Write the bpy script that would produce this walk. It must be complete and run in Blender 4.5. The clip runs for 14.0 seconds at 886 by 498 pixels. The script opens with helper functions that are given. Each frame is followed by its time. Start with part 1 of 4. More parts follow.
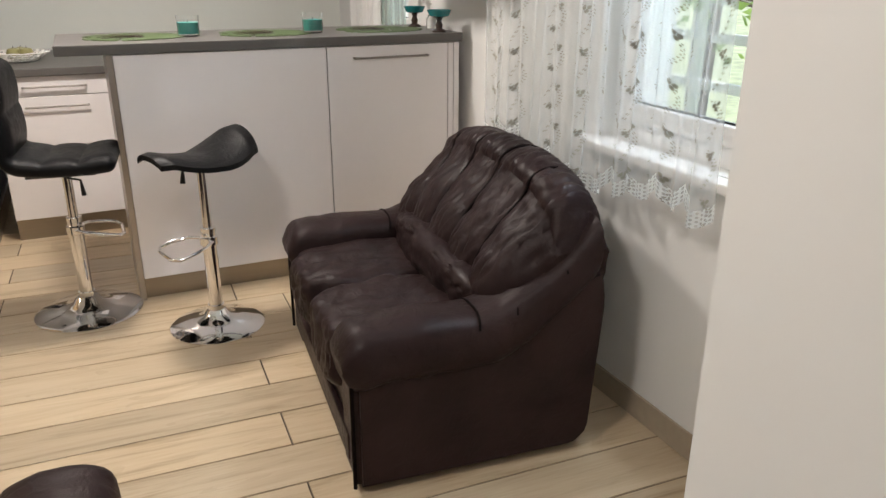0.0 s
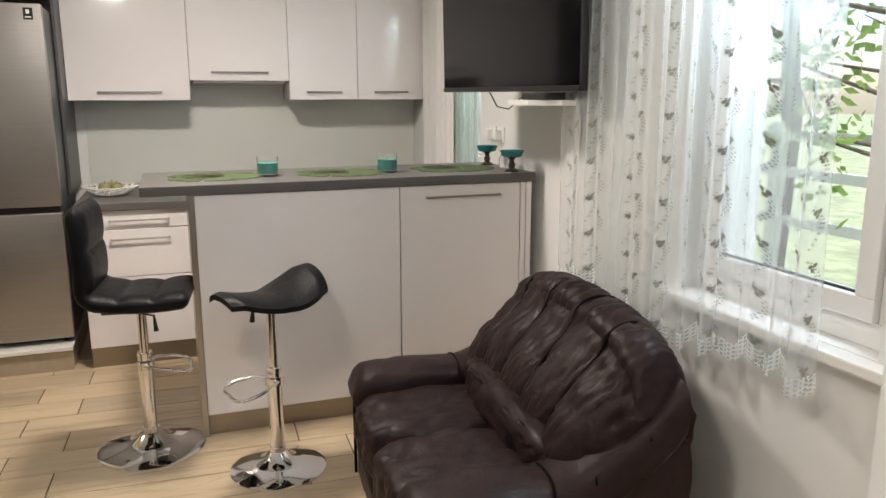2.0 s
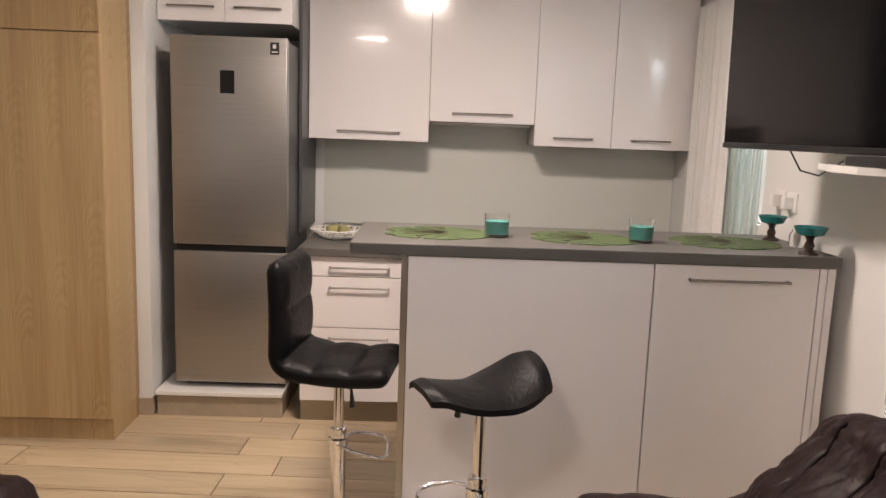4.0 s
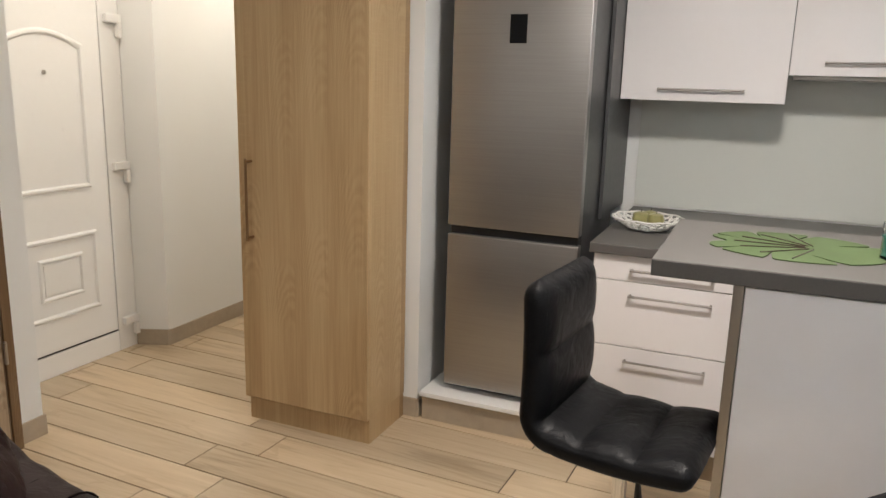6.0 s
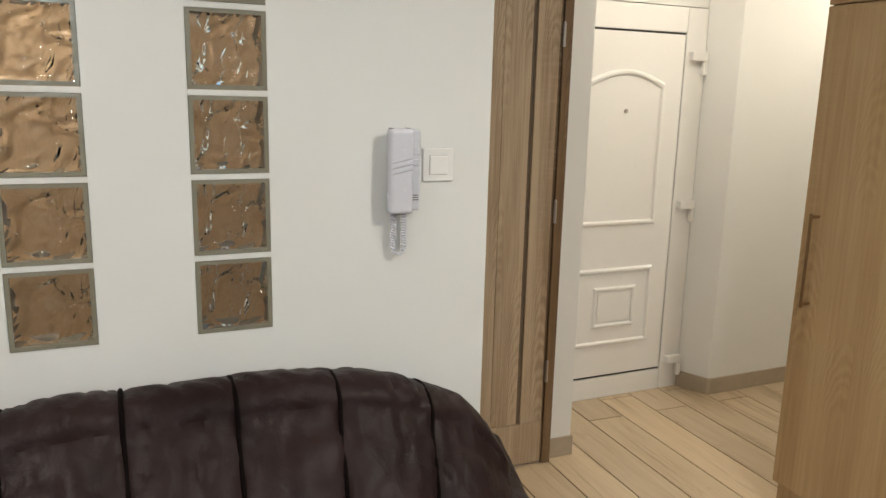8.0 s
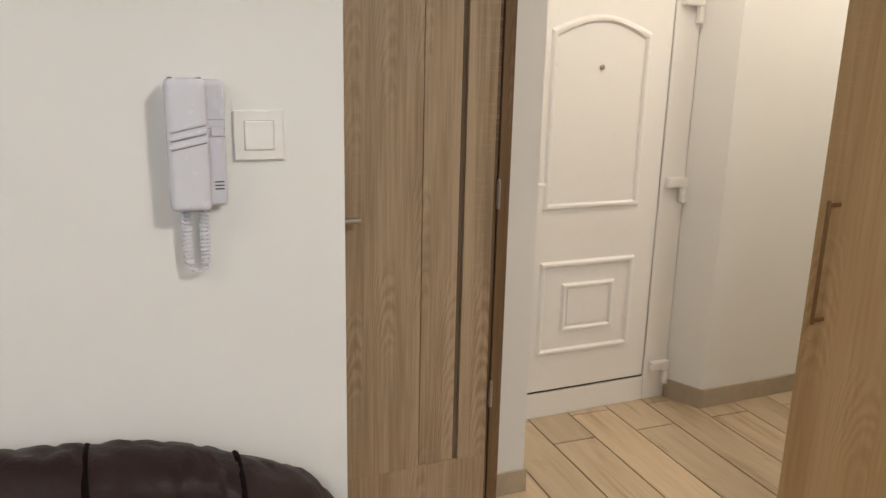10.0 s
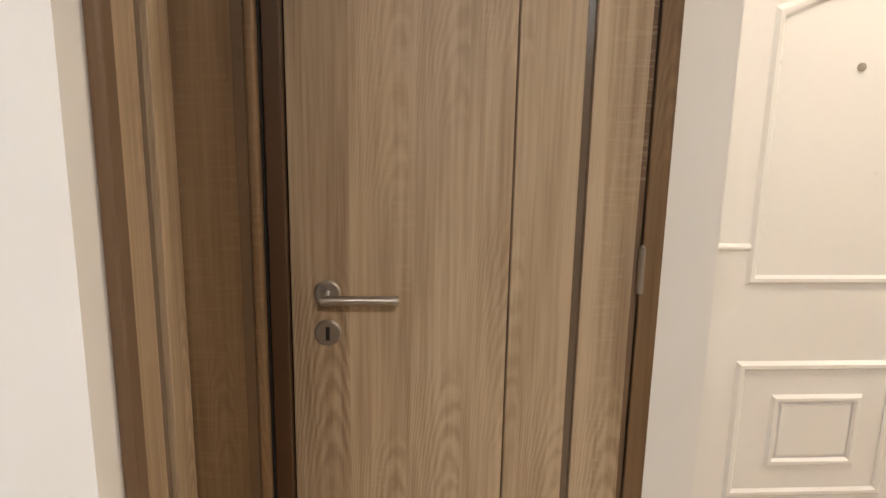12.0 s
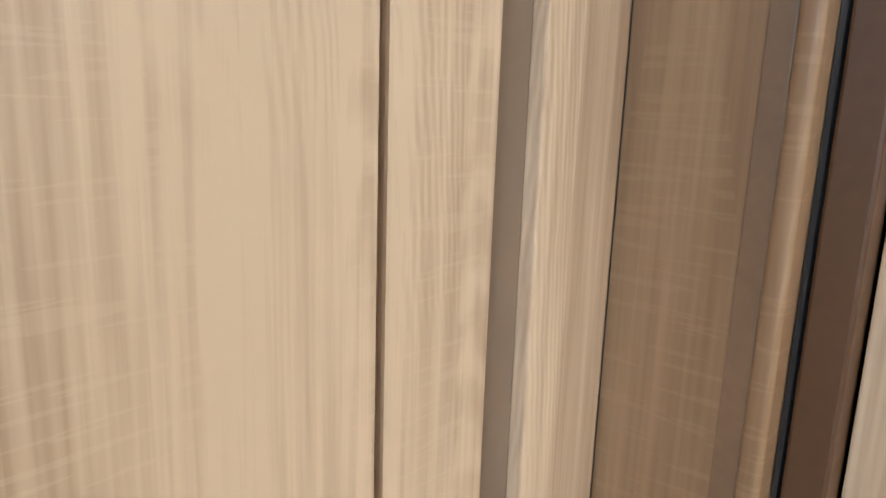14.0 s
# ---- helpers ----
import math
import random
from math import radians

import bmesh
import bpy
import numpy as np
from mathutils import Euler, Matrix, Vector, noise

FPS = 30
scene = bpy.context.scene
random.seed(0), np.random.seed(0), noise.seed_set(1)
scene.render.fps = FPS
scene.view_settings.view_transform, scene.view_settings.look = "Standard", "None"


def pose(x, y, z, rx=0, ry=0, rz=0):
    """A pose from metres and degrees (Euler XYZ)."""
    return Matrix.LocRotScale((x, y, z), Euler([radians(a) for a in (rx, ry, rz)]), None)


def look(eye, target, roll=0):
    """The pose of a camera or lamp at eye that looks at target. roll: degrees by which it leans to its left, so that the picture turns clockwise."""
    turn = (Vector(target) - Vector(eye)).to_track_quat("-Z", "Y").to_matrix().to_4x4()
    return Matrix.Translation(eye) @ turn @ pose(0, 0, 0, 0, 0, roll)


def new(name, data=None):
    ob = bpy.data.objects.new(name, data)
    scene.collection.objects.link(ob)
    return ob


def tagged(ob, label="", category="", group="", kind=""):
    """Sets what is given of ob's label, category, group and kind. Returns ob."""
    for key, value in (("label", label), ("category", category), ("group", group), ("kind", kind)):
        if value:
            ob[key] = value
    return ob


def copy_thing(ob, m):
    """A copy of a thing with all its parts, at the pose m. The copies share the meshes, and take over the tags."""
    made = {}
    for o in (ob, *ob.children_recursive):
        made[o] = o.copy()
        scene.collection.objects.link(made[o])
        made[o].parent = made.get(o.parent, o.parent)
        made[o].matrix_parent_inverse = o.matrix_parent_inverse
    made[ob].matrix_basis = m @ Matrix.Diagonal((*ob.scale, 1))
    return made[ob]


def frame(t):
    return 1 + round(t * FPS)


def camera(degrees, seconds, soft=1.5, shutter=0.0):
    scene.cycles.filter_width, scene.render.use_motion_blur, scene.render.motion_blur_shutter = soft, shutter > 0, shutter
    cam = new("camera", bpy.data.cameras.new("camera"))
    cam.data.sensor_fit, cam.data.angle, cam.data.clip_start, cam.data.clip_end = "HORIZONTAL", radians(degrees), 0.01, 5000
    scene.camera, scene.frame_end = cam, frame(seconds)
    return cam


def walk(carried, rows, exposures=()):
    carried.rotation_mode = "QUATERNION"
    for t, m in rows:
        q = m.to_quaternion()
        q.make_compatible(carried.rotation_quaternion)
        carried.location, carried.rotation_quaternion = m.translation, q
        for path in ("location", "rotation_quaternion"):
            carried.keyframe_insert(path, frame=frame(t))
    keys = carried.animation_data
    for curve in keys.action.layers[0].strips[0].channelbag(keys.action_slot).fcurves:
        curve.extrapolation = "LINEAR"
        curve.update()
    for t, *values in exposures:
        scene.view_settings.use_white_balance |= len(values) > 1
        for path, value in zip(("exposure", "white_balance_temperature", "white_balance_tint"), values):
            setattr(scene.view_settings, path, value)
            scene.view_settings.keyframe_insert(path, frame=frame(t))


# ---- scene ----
cam = camera(60.8, 14.0)
# seconds, eye, point looked at, roll
ROWS = [
    (0, (0.182, -0.031, 1.435), (0.972, 1.669, 0.737), 0.2),
    (0.5, (0.206, -0.025, 1.441), (0.871, 1.735, 0.761), 0.5),
    (1, (0.198, -0.036, 1.471), (0.839, 1.762, 0.876), 0.1),
    (1.5, (0.203, 0.0, 1.502), (0.845, 1.826, 1.001), -0.2),
    (2, (0.213, 0.078, 1.51), (0.872, 1.924, 1.11), -0.1),
    (2.5, (0.238, 0.221, 1.536), (0.905, 2.08, 1.22), -0.4),
    (3, (0.263, 0.373, 1.538), (0.81, 2.275, 1.25), -0.2),
    (3.5, (0.328, 0.547, 1.551), (0.628, 2.503, 1.267), 1.1),
    (3.7, (0.34, 0.605, 1.548), (0.538, 2.574, 1.255), 1.6),
    (6, (0.296, 1.587, 1.54), (-0.461, 3.386, 1.105), 1.6),
    (6.5, (0.195, 1.759, 1.542), (-0.789, 3.446, 1.109), 1.9),
    (7, (0.158, 1.824, 1.565), (-1.191, 3.244, 1.156), 1.9),
    (7.5, (0.209, 1.839, 1.59), (-1.483, 2.839, 1.216), 1.5),
    (7.7, (0.242, 1.844, 1.593), (-1.539, 2.678, 1.232), 1.1),
    (9.8, (-0.192, 2.346, 1.549), (-1.984, 3.087, 1.059), 1.9),
    (10, (-0.256, 2.435, 1.542), (-2.043, 3.191, 1.057), 1.3),
    (10.5, (-0.379, 2.614, 1.547), (-2.186, 3.313, 1.051), 1.8),
    (11, (-0.603, 2.743, 1.527), (-2.449, 3.342, 1.045), 1.7),
    (11.5, (-0.786, 2.885, 1.516), (-2.684, 3.31, 1.049), 1.4),
    (12, (-1.003, 3.044, 1.5), (-2.944, 3.181, 1.039), 1.1),
    (12.5, (-1.221, 3.111, 1.473), (-3.162, 2.951, 1.018), 1.4),
    (13, (-1.472, 3.089, 1.527), (-3.374, 2.667, 1.076), 0.9),
    (13.5, (-1.674, 3.031, 1.531), (-3.43, 2.179, 1.095), 1.0),
    (14, (-1.806, 2.966, 1.549), (-3.268, 1.679, 1.094), 1.9),
]
EXPOSURES = [
    (0.0, 0.6, 6200, 9), (1.5, 0.6, 6250, 7), (2.0, 0.55, 6300, 8), (2.5, 0.45, 6450, 11), (3.0, 0.38, 6600, 15), (3.5, 0.5, 6800, 18), (6.0, 0.48, 6100, 8), (7.0, 0.52, 6150, 6), (7.5, 0.38, 6200, 4), (10.0, 0.36, 6350, 9),
    (11.0, 0.30, 6350, 10), (11.5, 0.37, 6300, 9), (12.0, 0.68, 6500, 11), (12.5, 1.12, 6500, 11), (13.0, 1.62, 5400, 10), (13.5, 1.76, 5100, 6), (14.0, 2.08, 4950, 4)]
walk(cam, [(t, look(eye, target, roll)) for t, eye, target, roll in ROWS], EXPOSURES)

# ---- world, sun and lamps ----
world = bpy.data.worlds.new("world")
scene.world = world
world.use_nodes = True
wn = world.node_tree
sky = wn.nodes.new("ShaderNodeTexSky")
sky.sky_type, sky.sun_disc = "NISHITA", False
sky.sun_elevation, sky.sun_rotation = radians(69), radians(70)
wn.nodes["Background"].inputs["Strength"].default_value = 0.15
wn.links.new(sky.outputs[0], wn.nodes["Background"].inputs["Color"])


def lamp(name, kind, m, power, colour, **settings):
    data = bpy.data.lights.new(name, kind)
    data.energy, data.color = power, colour
    if "size" in settings:
        data.shape, data.size, data.size_y = "RECTANGLE", settings["size"][0], settings["size"][1]
    if "radius" in settings:
        data.shadow_soft_size = settings["radius"]
    if "angle" in settings:
        data.angle = radians(settings["angle"])
    ob = new(name, data)
    ob.matrix_world = m
    return ob


WARM, HALLWARM, DAY = (1.0, 0.88, 0.77), (1.0, 0.85, 0.68), (0.82, 0.92, 1.0)
lamp("sun", "SUN", look((3.0, 2.6, 8.5), (0, 1.5, 0)), 5.0, (1.0, 0.95, 0.88), angle=0.5)
lamp("window_daylight", "AREA", look((1.85, 1.67, 2.13), (0.7, 1.67, 1.6)), 19, DAY, size=(0.62, 0.28))
lamp("kitchen_window_daylight", "AREA", look((2.03, 4.40, 1.95), (0.8, 4.4, 1.2)), 4, DAY, size=(0.32, 0.30))

# ---- materials ----


class Nodes:
    """A short way to write node materials."""

    def __init__(self, name):
        self.m = bpy.data.materials.new(name)
        self.m.use_nodes = True
        self.t = self.m.node_tree
        self.b = self.t.nodes["Principled BSDF"]
        self.tc = self.t.nodes.new("ShaderNodeTexCoord")

    def node(self, kind, **sets):
        n = self.t.nodes.new("ShaderNode" + kind)
        for k, v in sets.items():
            if k in n.inputs:
                self.put(n.inputs[k], v)
        return n

    def put(self, socket, v):
        if isinstance(v, bpy.types.NodeSocket):
            self.t.links.new(v, socket)
        else:
            socket.default_value = v

    def set(self, **sets):
        for k, v in sets.items():
            self.put(self.b.inputs[k.replace("_", " ")], v)
        return self

    def math(self, op, a, b=0.0, c=0.0):
        n = self.t.nodes.new("ShaderNodeMath")
        n.operation = op
        for i, v in enumerate((a, b, c)):
            self.put(n.inputs[i], v)
        return n.outputs[0]

    def mapped(self, scale, coord="Object", offset=None):
        n = self.t.nodes.new("ShaderNodeMapping")
        self.t.links.new(self.tc.outputs[coord], n.inputs[0])
        n.inputs["Scale"].default_value = scale
        if offset is not None:
            self.t.links.new(offset, n.inputs["Location"])
        return n.outputs[0]

    def noise(self, vec, scale, detail=4.0, rough=0.55, distort=0.0):
        n = self.t.nodes.new("ShaderNodeTexNoise")
        self.t.links.new(vec, n.inputs["Vector"])
        n.inputs["Scale"].default_value, n.inputs["Detail"].default_value = scale, detail
        n.inputs["Roughness"].default_value, n.inputs["Distortion"].default_value = rough, distort
        return n.outputs[0]

    def ramp(self, fac, stops):
        n = self.t.nodes.new("ShaderNodeValToRGB")
        self.t.links.new(fac, n.inputs[0])
        while len(n.color_ramp.elements) < len(stops):
            n.color_ramp.elements.new(0.5)
        for e, (p, c) in zip(n.color_ramp.elements, stops):
            e.position, e.color = p, (*c, 1) if len(c) == 3 else c
        return n.outputs[0]

    def mix(self, fac, a, b, kind="MIX"):
        n = self.t.nodes.new("ShaderNodeMix")
        n.data_type, n.blend_type = "RGBA", kind
        self.put(n.inputs[0], fac)
        for i, v in ((6, a), (7, b)):
            self.put(n.inputs[i], (*v, 1) if isinstance(v, tuple) and len(v) == 3 else v)
        return n.outputs[2]

    def bump(self, height, strength, distance=0.002, normal=None):
        n = self.t.nodes.new("ShaderNodeBump")
        n.inputs["Strength"].default_value, n.inputs["Distance"].default_value = strength, distance
        self.t.links.new(height, n.inputs["Height"])
        if normal is not None:
            self.t.links.new(normal, n.inputs["Normal"])
        self.t.links.new(n.outputs[0], self.b.inputs["Normal"])
        return n.outputs[0]


def plain(name, colour, rough, metal=0.0, vary=0.06, grain=40.0, bump=0.0, coat=0.0):
    k = Nodes(name)
    v = k.mapped((1, 1, 1))
    n1, n2 = k.noise(v, 2.5, 3), k.noise(v, grain, 5)
    f = k.math("ADD", k.math("MULTIPLY", n1, 0.6), k.math("MULTIPLY", n2, 0.4))
    lo, hi = tuple(c * (1 - vary) for c in colour), tuple(min(1, c * (1 + vary)) for c in colour)
    k.set(Base_Color=k.ramp(f, [(0.3, lo), (0.7, hi)]), Metallic=metal, Coat_Weight=coat)
    k.set(Roughness=k.math("ADD", k.math("MULTIPLY", n2, 0.12), rough - 0.06))
    if bump:
        k.bump(n2, bump, 0.001)
    return k.m


def paint(name, colour):
    k = Nodes(name)
    v = k.mapped((1, 1, 1))
    broad, fine = k.noise(v, 1.3, 3), k.noise(v, 260, 3)
    k.set(Base_Color=k.ramp(broad, [(0.3, tuple(c * 0.965 for c in colour)), (0.7, colour)]), Roughness=0.62)
    k.bump(fine, 0.12, 0.0006)
    return k.m


def oak(name, dark, mid, light, scale=1.0, rough=0.42, axis="Z", across=11.0, rand=True, boards=8.0, contrast=0.15, swirl=0.04):
    """Wood grain running along one axis, with cathedral figures and short cross flecks."""
    k = Nodes(name)
    off = None
    if rand:
        info = k.node("ObjectInfo")
        comb = k.node("CombineXYZ")
        for i in range(3):
            k.t.links.new(k.math("MULTIPLY", info.outputs["Random"], 17.0 + 5 * i), comb.inputs[i])
        off = comb.outputs[0]
    long, wide = 0.55 * scale, across * scale
    s = {"Z": (wide, wide, long), "X": (long, wide, wide), "Y": (wide, long, wide)}[axis]
    v = k.mapped(s, offset=off)
    streak = k.noise(v, 1.0, 5, 0.6, 0.25)
    s2 = {"Z": (1.6, 1.6, 0.14), "X": (0.14, 1.6, 1.6), "Y": (1.6, 0.14, 1.6)}[axis]
    broad = k.noise(k.mapped(tuple(a * scale * 2 for a in s2), offset=off), 1.0, 2, 0.5, 0.6)
    rings = k.math("SINE", k.math("ADD", k.math("MULTIPLY", broad, 62.0), k.math("MULTIPLY", streak, 7.0)))
    s3 = {"Z": (110, 110, 3), "X": (3, 110, 110), "Y": (110, 3, 110)}[axis]
    fine = k.noise(k.mapped(s3, offset=off), 1.0, 3, 0.6)
    s4 = {"Z": (9, 9, 150), "X": (150, 9, 9), "Y": (9, 150, 9)}[axis]
    fleck = k.math("MULTIPLY", k.math("GREATER_THAN", k.noise(k.mapped(s4, offset=off), 1.0, 2), 0.58), k.math("GREATER_THAN", broad, 0.55))
    sep = k.node("SeparateXYZ", Vector=k.tc.outputs["Object"])
    wide_at = k.math("ADD", k.math("ADD", sep.outputs[0], sep.outputs[1]), k.math("MULTIPLY", k.noise(k.mapped((0.5, 0.5, 0.5)), 1.0, 1), 0.03))
    board = k.math("FLOOR", k.math("MULTIPLY", wide_at, boards))
    rnd = k.node("TexWhiteNoise")
    rnd.noise_dimensions = "1D"
    k.t.links.new(k.math("ADD", board, 0.37), rnd.inputs["W"])
    tone = k.math("SUBTRACT", rnd.outputs[0], 0.5)
    figure = k.math("MULTIPLY", k.math("GREATER_THAN", rnd.outputs[0], 0.45), k.math("MULTIPLY", rings, swirl * 0.5))
    p = k.math("SUBTRACT", k.math("FRACT", k.math("MULTIPLY", wide_at, boards)), k.math("ADD", k.math("MULTIPLY", rnd.outputs[0], 0.8), 0.1))
    along = sep.outputs["XYZ".index(axis)]
    bow = k.math("ADD", k.math("MULTIPLY", along, 95.0), k.math("MULTIPLY", k.math("MULTIPLY", p, p), 90.0))
    arcs = k.math("SINE", k.math("ADD", bow, k.math("MULTIPLY", k.noise(k.mapped((8, 8, 5), offset=off), 1.0, 5, 0.65), 20.0)))
    spot = k.math("ADD", k.math("MULTIPLY", along, 1.3), k.math("MULTIPLY", rnd.outputs[0], 37.0))
    where = k.node("TexNoise", Scale=1.0, Detail=1.0)
    where.noise_dimensions = "1D"
    k.t.links.new(spot, where.inputs["W"])
    mask = k.math("MINIMUM", k.math("MAXIMUM", k.math("MULTIPLY", k.math("SUBTRACT", where.outputs[0], 0.52), 8.0), 0.0), 1.0)
    figure = k.math("ADD", figure, k.math("MULTIPLY", k.math("MULTIPLY", arcs, mask), swirl * 1.6))
    f = k.math("ADD", k.math("MULTIPLY", streak, 0.46), figure)
    f = k.math("ADD", f, k.math("MULTIPLY", fine, 0.38))
    f = k.math("ADD", f, k.math("ADD", k.math("MULTIPLY", tone, contrast), 0.04))
    col = k.ramp(f, [(0.24, dark), (0.47, mid), (0.70, light)])
    col = k.mix(k.math("MULTIPLY", fleck, 0.22), col, light)
    k.set(Base_Color=col, Roughness=k.math("ADD", k.math("MULTIPLY", fine, 0.2), rough - 0.1))
    k.bump(fine, 0.18, 0.0008)
    return k.m


def leather(name, dark, light, rough=0.34):
    k = Nodes(name)
    v = k.mapped((1, 1, 1))
    vor = k.node("TexVoronoi", Vector=v, Scale=260.0)
    wrinkle = k.noise(k.mapped((1, 1, 1)), 16, 6, 0.6, 1.2)
    broad = k.noise(v, 5, 4)
    k.set(Base_Color=k.ramp(broad, [(0.3, dark), (0.72, light)]), Specular_IOR_Level=0.13, Roughness=k.math("ADD", k.math("MULTIPLY", wrinkle, 0.3), rough - 0.15))
    first = k.bump(wrinkle, 0.5, 0.008)
    k.bump(vor.outputs["Distance"], 0.25, 0.0008, first)
    return k.m


def tile_wood(name):
    """Wood-look porcelain planks, each with its own shade and figure."""
    k = Nodes(name)
    info = k.node("ObjectInfo")
    rnd = info.outputs["Random"]
    comb = k.node("CombineXYZ")
    for i in range(3):
        k.t.links.new(k.math("MULTIPLY", rnd, 31.0 + 7 * i), comb.inputs[i])
    streak = k.noise(k.mapped((1.1, 13, 1), offset=comb.outputs[0]), 1.0, 6, 0.6, 1.1)
    fine = k.noise(k.mapped((8, 150, 1), offset=comb.outputs[0]), 1.0, 4)
    stain = k.noise(k.mapped((2.2, 5, 1), offset=comb.outputs[0]), 1.0, 3, 0.5, 1.5)
    f = k.math("ADD", k.math("MULTIPLY", streak, 0.75), k.math("MULTIPLY", fine, 0.25))
    col = k.ramp(f, [(0.30, (0.32, 0.235, 0.140)), (0.46, (0.52, 0.41, 0.275)), (0.66, (0.61, 0.50, 0.355))])
    col = k.mix(k.math("MULTIPLY", k.math("GREATER_THAN", stain, 0.66), 0.18), col, (0.30, 0.20, 0.11))
    shade = k.ramp(rnd, [(0.0, (0.84, 0.84, 0.84)), (1.0, (1.08, 1.06, 1.03))])
    k.set(Base_Color=k.mix(1.0, col, shade, "MULTIPLY"), Roughness=k.math("ADD", k.math("MULTIPLY", streak, 0.25), 0.22))
    k.bump(f, 0.12, 0.0006)
    return k.m


def brushed(name, colour, rough, axis="X"):
    k = Nodes(name)
    s = {"X": (3, 300, 300), "Z": (300, 300, 3)}[axis]
    n = k.noise(k.mapped(s), 1.0, 3)
    k.set(Base_Color=k.ramp(n, [(0.3, tuple(c * 0.9 for c in colour)), (0.7, colour)]), Metallic=0.9)
    k.set(Roughness=k.math("ADD", k.math("MULTIPLY", n, 0.16), rough - 0.08))
    k.bump(n, 0.06, 0.0004)
    return k.m


def glass(name, colour=(1, 1, 1), rough=0.0, wave=0.0, scale=18.0, ior=1.45):
    k = Nodes(name)
    k.set(Base_Color=(*colour, 1), Roughness=rough, IOR=ior, Transmission_Weight=1.0)
    if wave:
        n = k.noise(k.mapped((1, 1, 1)), scale, 2, 0.4, 1.5)
        k.bump(n, 1.0, wave)
    return k.m


def lace(name):
    """Sheer white net with woven sprigs of three dots and leafy vines, the sprigs coloured dark as if backlit."""
    k = Nodes(name)
    k.t.nodes.remove(k.b)
    out = k.t.nodes["Material Output"]
    uv = k.tc.outputs["UV"]
    sep = k.node("SeparateXYZ", Vector=uv)
    u, w = sep.outputs[0], sep.outputs[1]

    def cell(period_u, period_w, shift):
        cu = k.math("DIVIDE", u, period_u)
        col = k.math("FLOOR", cu)
        fu = k.math("MULTIPLY", k.math("SUBTRACT", k.math("SUBTRACT", cu, col), 0.5), period_u)
        row = k.math("ADD", k.math("DIVIDE", w, period_w), k.math("MULTIPLY", col, shift))
        fw = k.math("MULTIPLY", k.math("SUBTRACT", k.math("SUBTRACT", row, k.math("FLOOR", row)), 0.5), period_w)
        return fu, fw

    def dot(fu, fw, x, y, r, squash=1.0):
        dx = k.math("MULTIPLY", k.math("SUBTRACT", fu, x), squash)
        dy = k.math("SUBTRACT", fw, y)
        rr = k.math("ADD", k.math("MULTIPLY", dx, dx), k.math("MULTIPLY", dy, dy))
        return k.math("LESS_THAN", rr, r * r)

    fu, fw = cell(0.075, 0.130, 0.0)
    motif = dot(fu, fw, 0.0, -0.0068, 0.0056)
    for x, y in ((-0.0066, 0.0038), (0.0066, 0.0038)):
        motif = k.math("MAXIMUM", motif, dot(fu, fw, x, y, 0.0056))
    gu, gw = cell(0.075, 0.0105, 0.35)
    bend = k.math("MULTIPLY", k.math("SINE", k.math("MULTIPLY", w, 48.3)), 0.015)
    leafy = k.math("MAXIMUM", dot(k.math("ADD", gu, bend), gw, 0.0036, 0.001, 0.0022, 0.8), dot(k.math("ADD", gu, bend), gw, -0.0036, -0.003, 0.0021, 0.8))
    patch = k.math("GREATER_THAN", k.math("SINE", k.math("MULTIPLY", w, 48.3)), -0.8)
    hu, hw = cell(0.012, 0.012, 0.5)
    border = k.math("MULTIPLY", k.math("LESS_THAN", w, 0.05), k.math("SUBTRACT", 1.0, dot(hu, hw, 0, 0, 0.0036)))
    motif = k.math("MAXIMUM", motif, k.math("MULTIPLY", leafy, patch))
    sprigs = motif
    motif = k.math("MAXIMUM", motif, k.math("MULTIPLY", border, 0.75))
    weave = k.noise(k.mapped((1, 1, 1), "UV"), 700, 2)
    base = k.math("ADD", k.math("MULTIPLY", weave, 0.14), 0.26)
    fac = k.math("MINIMUM", k.math("ADD", base, k.math("MULTIPLY", motif, 0.74)), 0.96)
    cloth = k.node("MixShader")
    k.put(cloth.inputs[0], k.math("SUBTRACT", 0.55, k.math("MULTIPLY", sprigs, 0.55)))
    # white sprigs get a dark colour for their outline against the bright window
    thread = k.mix(sprigs, (0.82, 0.86, 0.87), (0.20, 0.20, 0.175))
    for i, kind in ((1, "BsdfDiffuse"), (2, "BsdfTranslucent")):
        n = k.node(kind)
        k.put(n.inputs["Color"], thread)
        k.t.links.new(n.outputs[0], cloth.inputs[i])
    clear = k.node("BsdfTransparent")
    whole = k.node("MixShader")
    k.t.links.new(fac, whole.inputs[0])
    k.t.links.new(clear.outputs[0], whole.inputs[1])
    k.t.links.new(cloth.outputs[0], whole.inputs[2])
    k.t.links.new(whole.outputs[0], out.inputs[0])
    return k.m


def sheer(name):
    """Thin plain voile with faint upright stripes."""
    k = Nodes(name)
    k.t.nodes.remove(k.b)
    sep = k.node("SeparateXYZ", Vector=k.tc.outputs["UV"])
    stripe = k.math("GREATER_THAN", k.math("SINE", k.math("MULTIPLY", sep.outputs[0], 130.0)), 0.2)
    fac = k.math("ADD", k.math("MULTIPLY", stripe, 0.35), 0.45)
    cloth = k.node("BsdfTranslucent")
    cloth.inputs["Color"].default_value = (0.72, 0.82, 0.78, 1)
    clear, whole = k.node("BsdfTransparent"), k.node("MixShader")
    k.t.links.new(fac, whole.inputs[0])
    k.t.links.new(clear.outputs[0], whole.inputs[1])
    k.t.links.new(cloth.outputs[0], whole.inputs[2])
    k.t.links.new(whole.outputs[0], k.t.nodes["Material Output"].inputs[0])
    return k.m


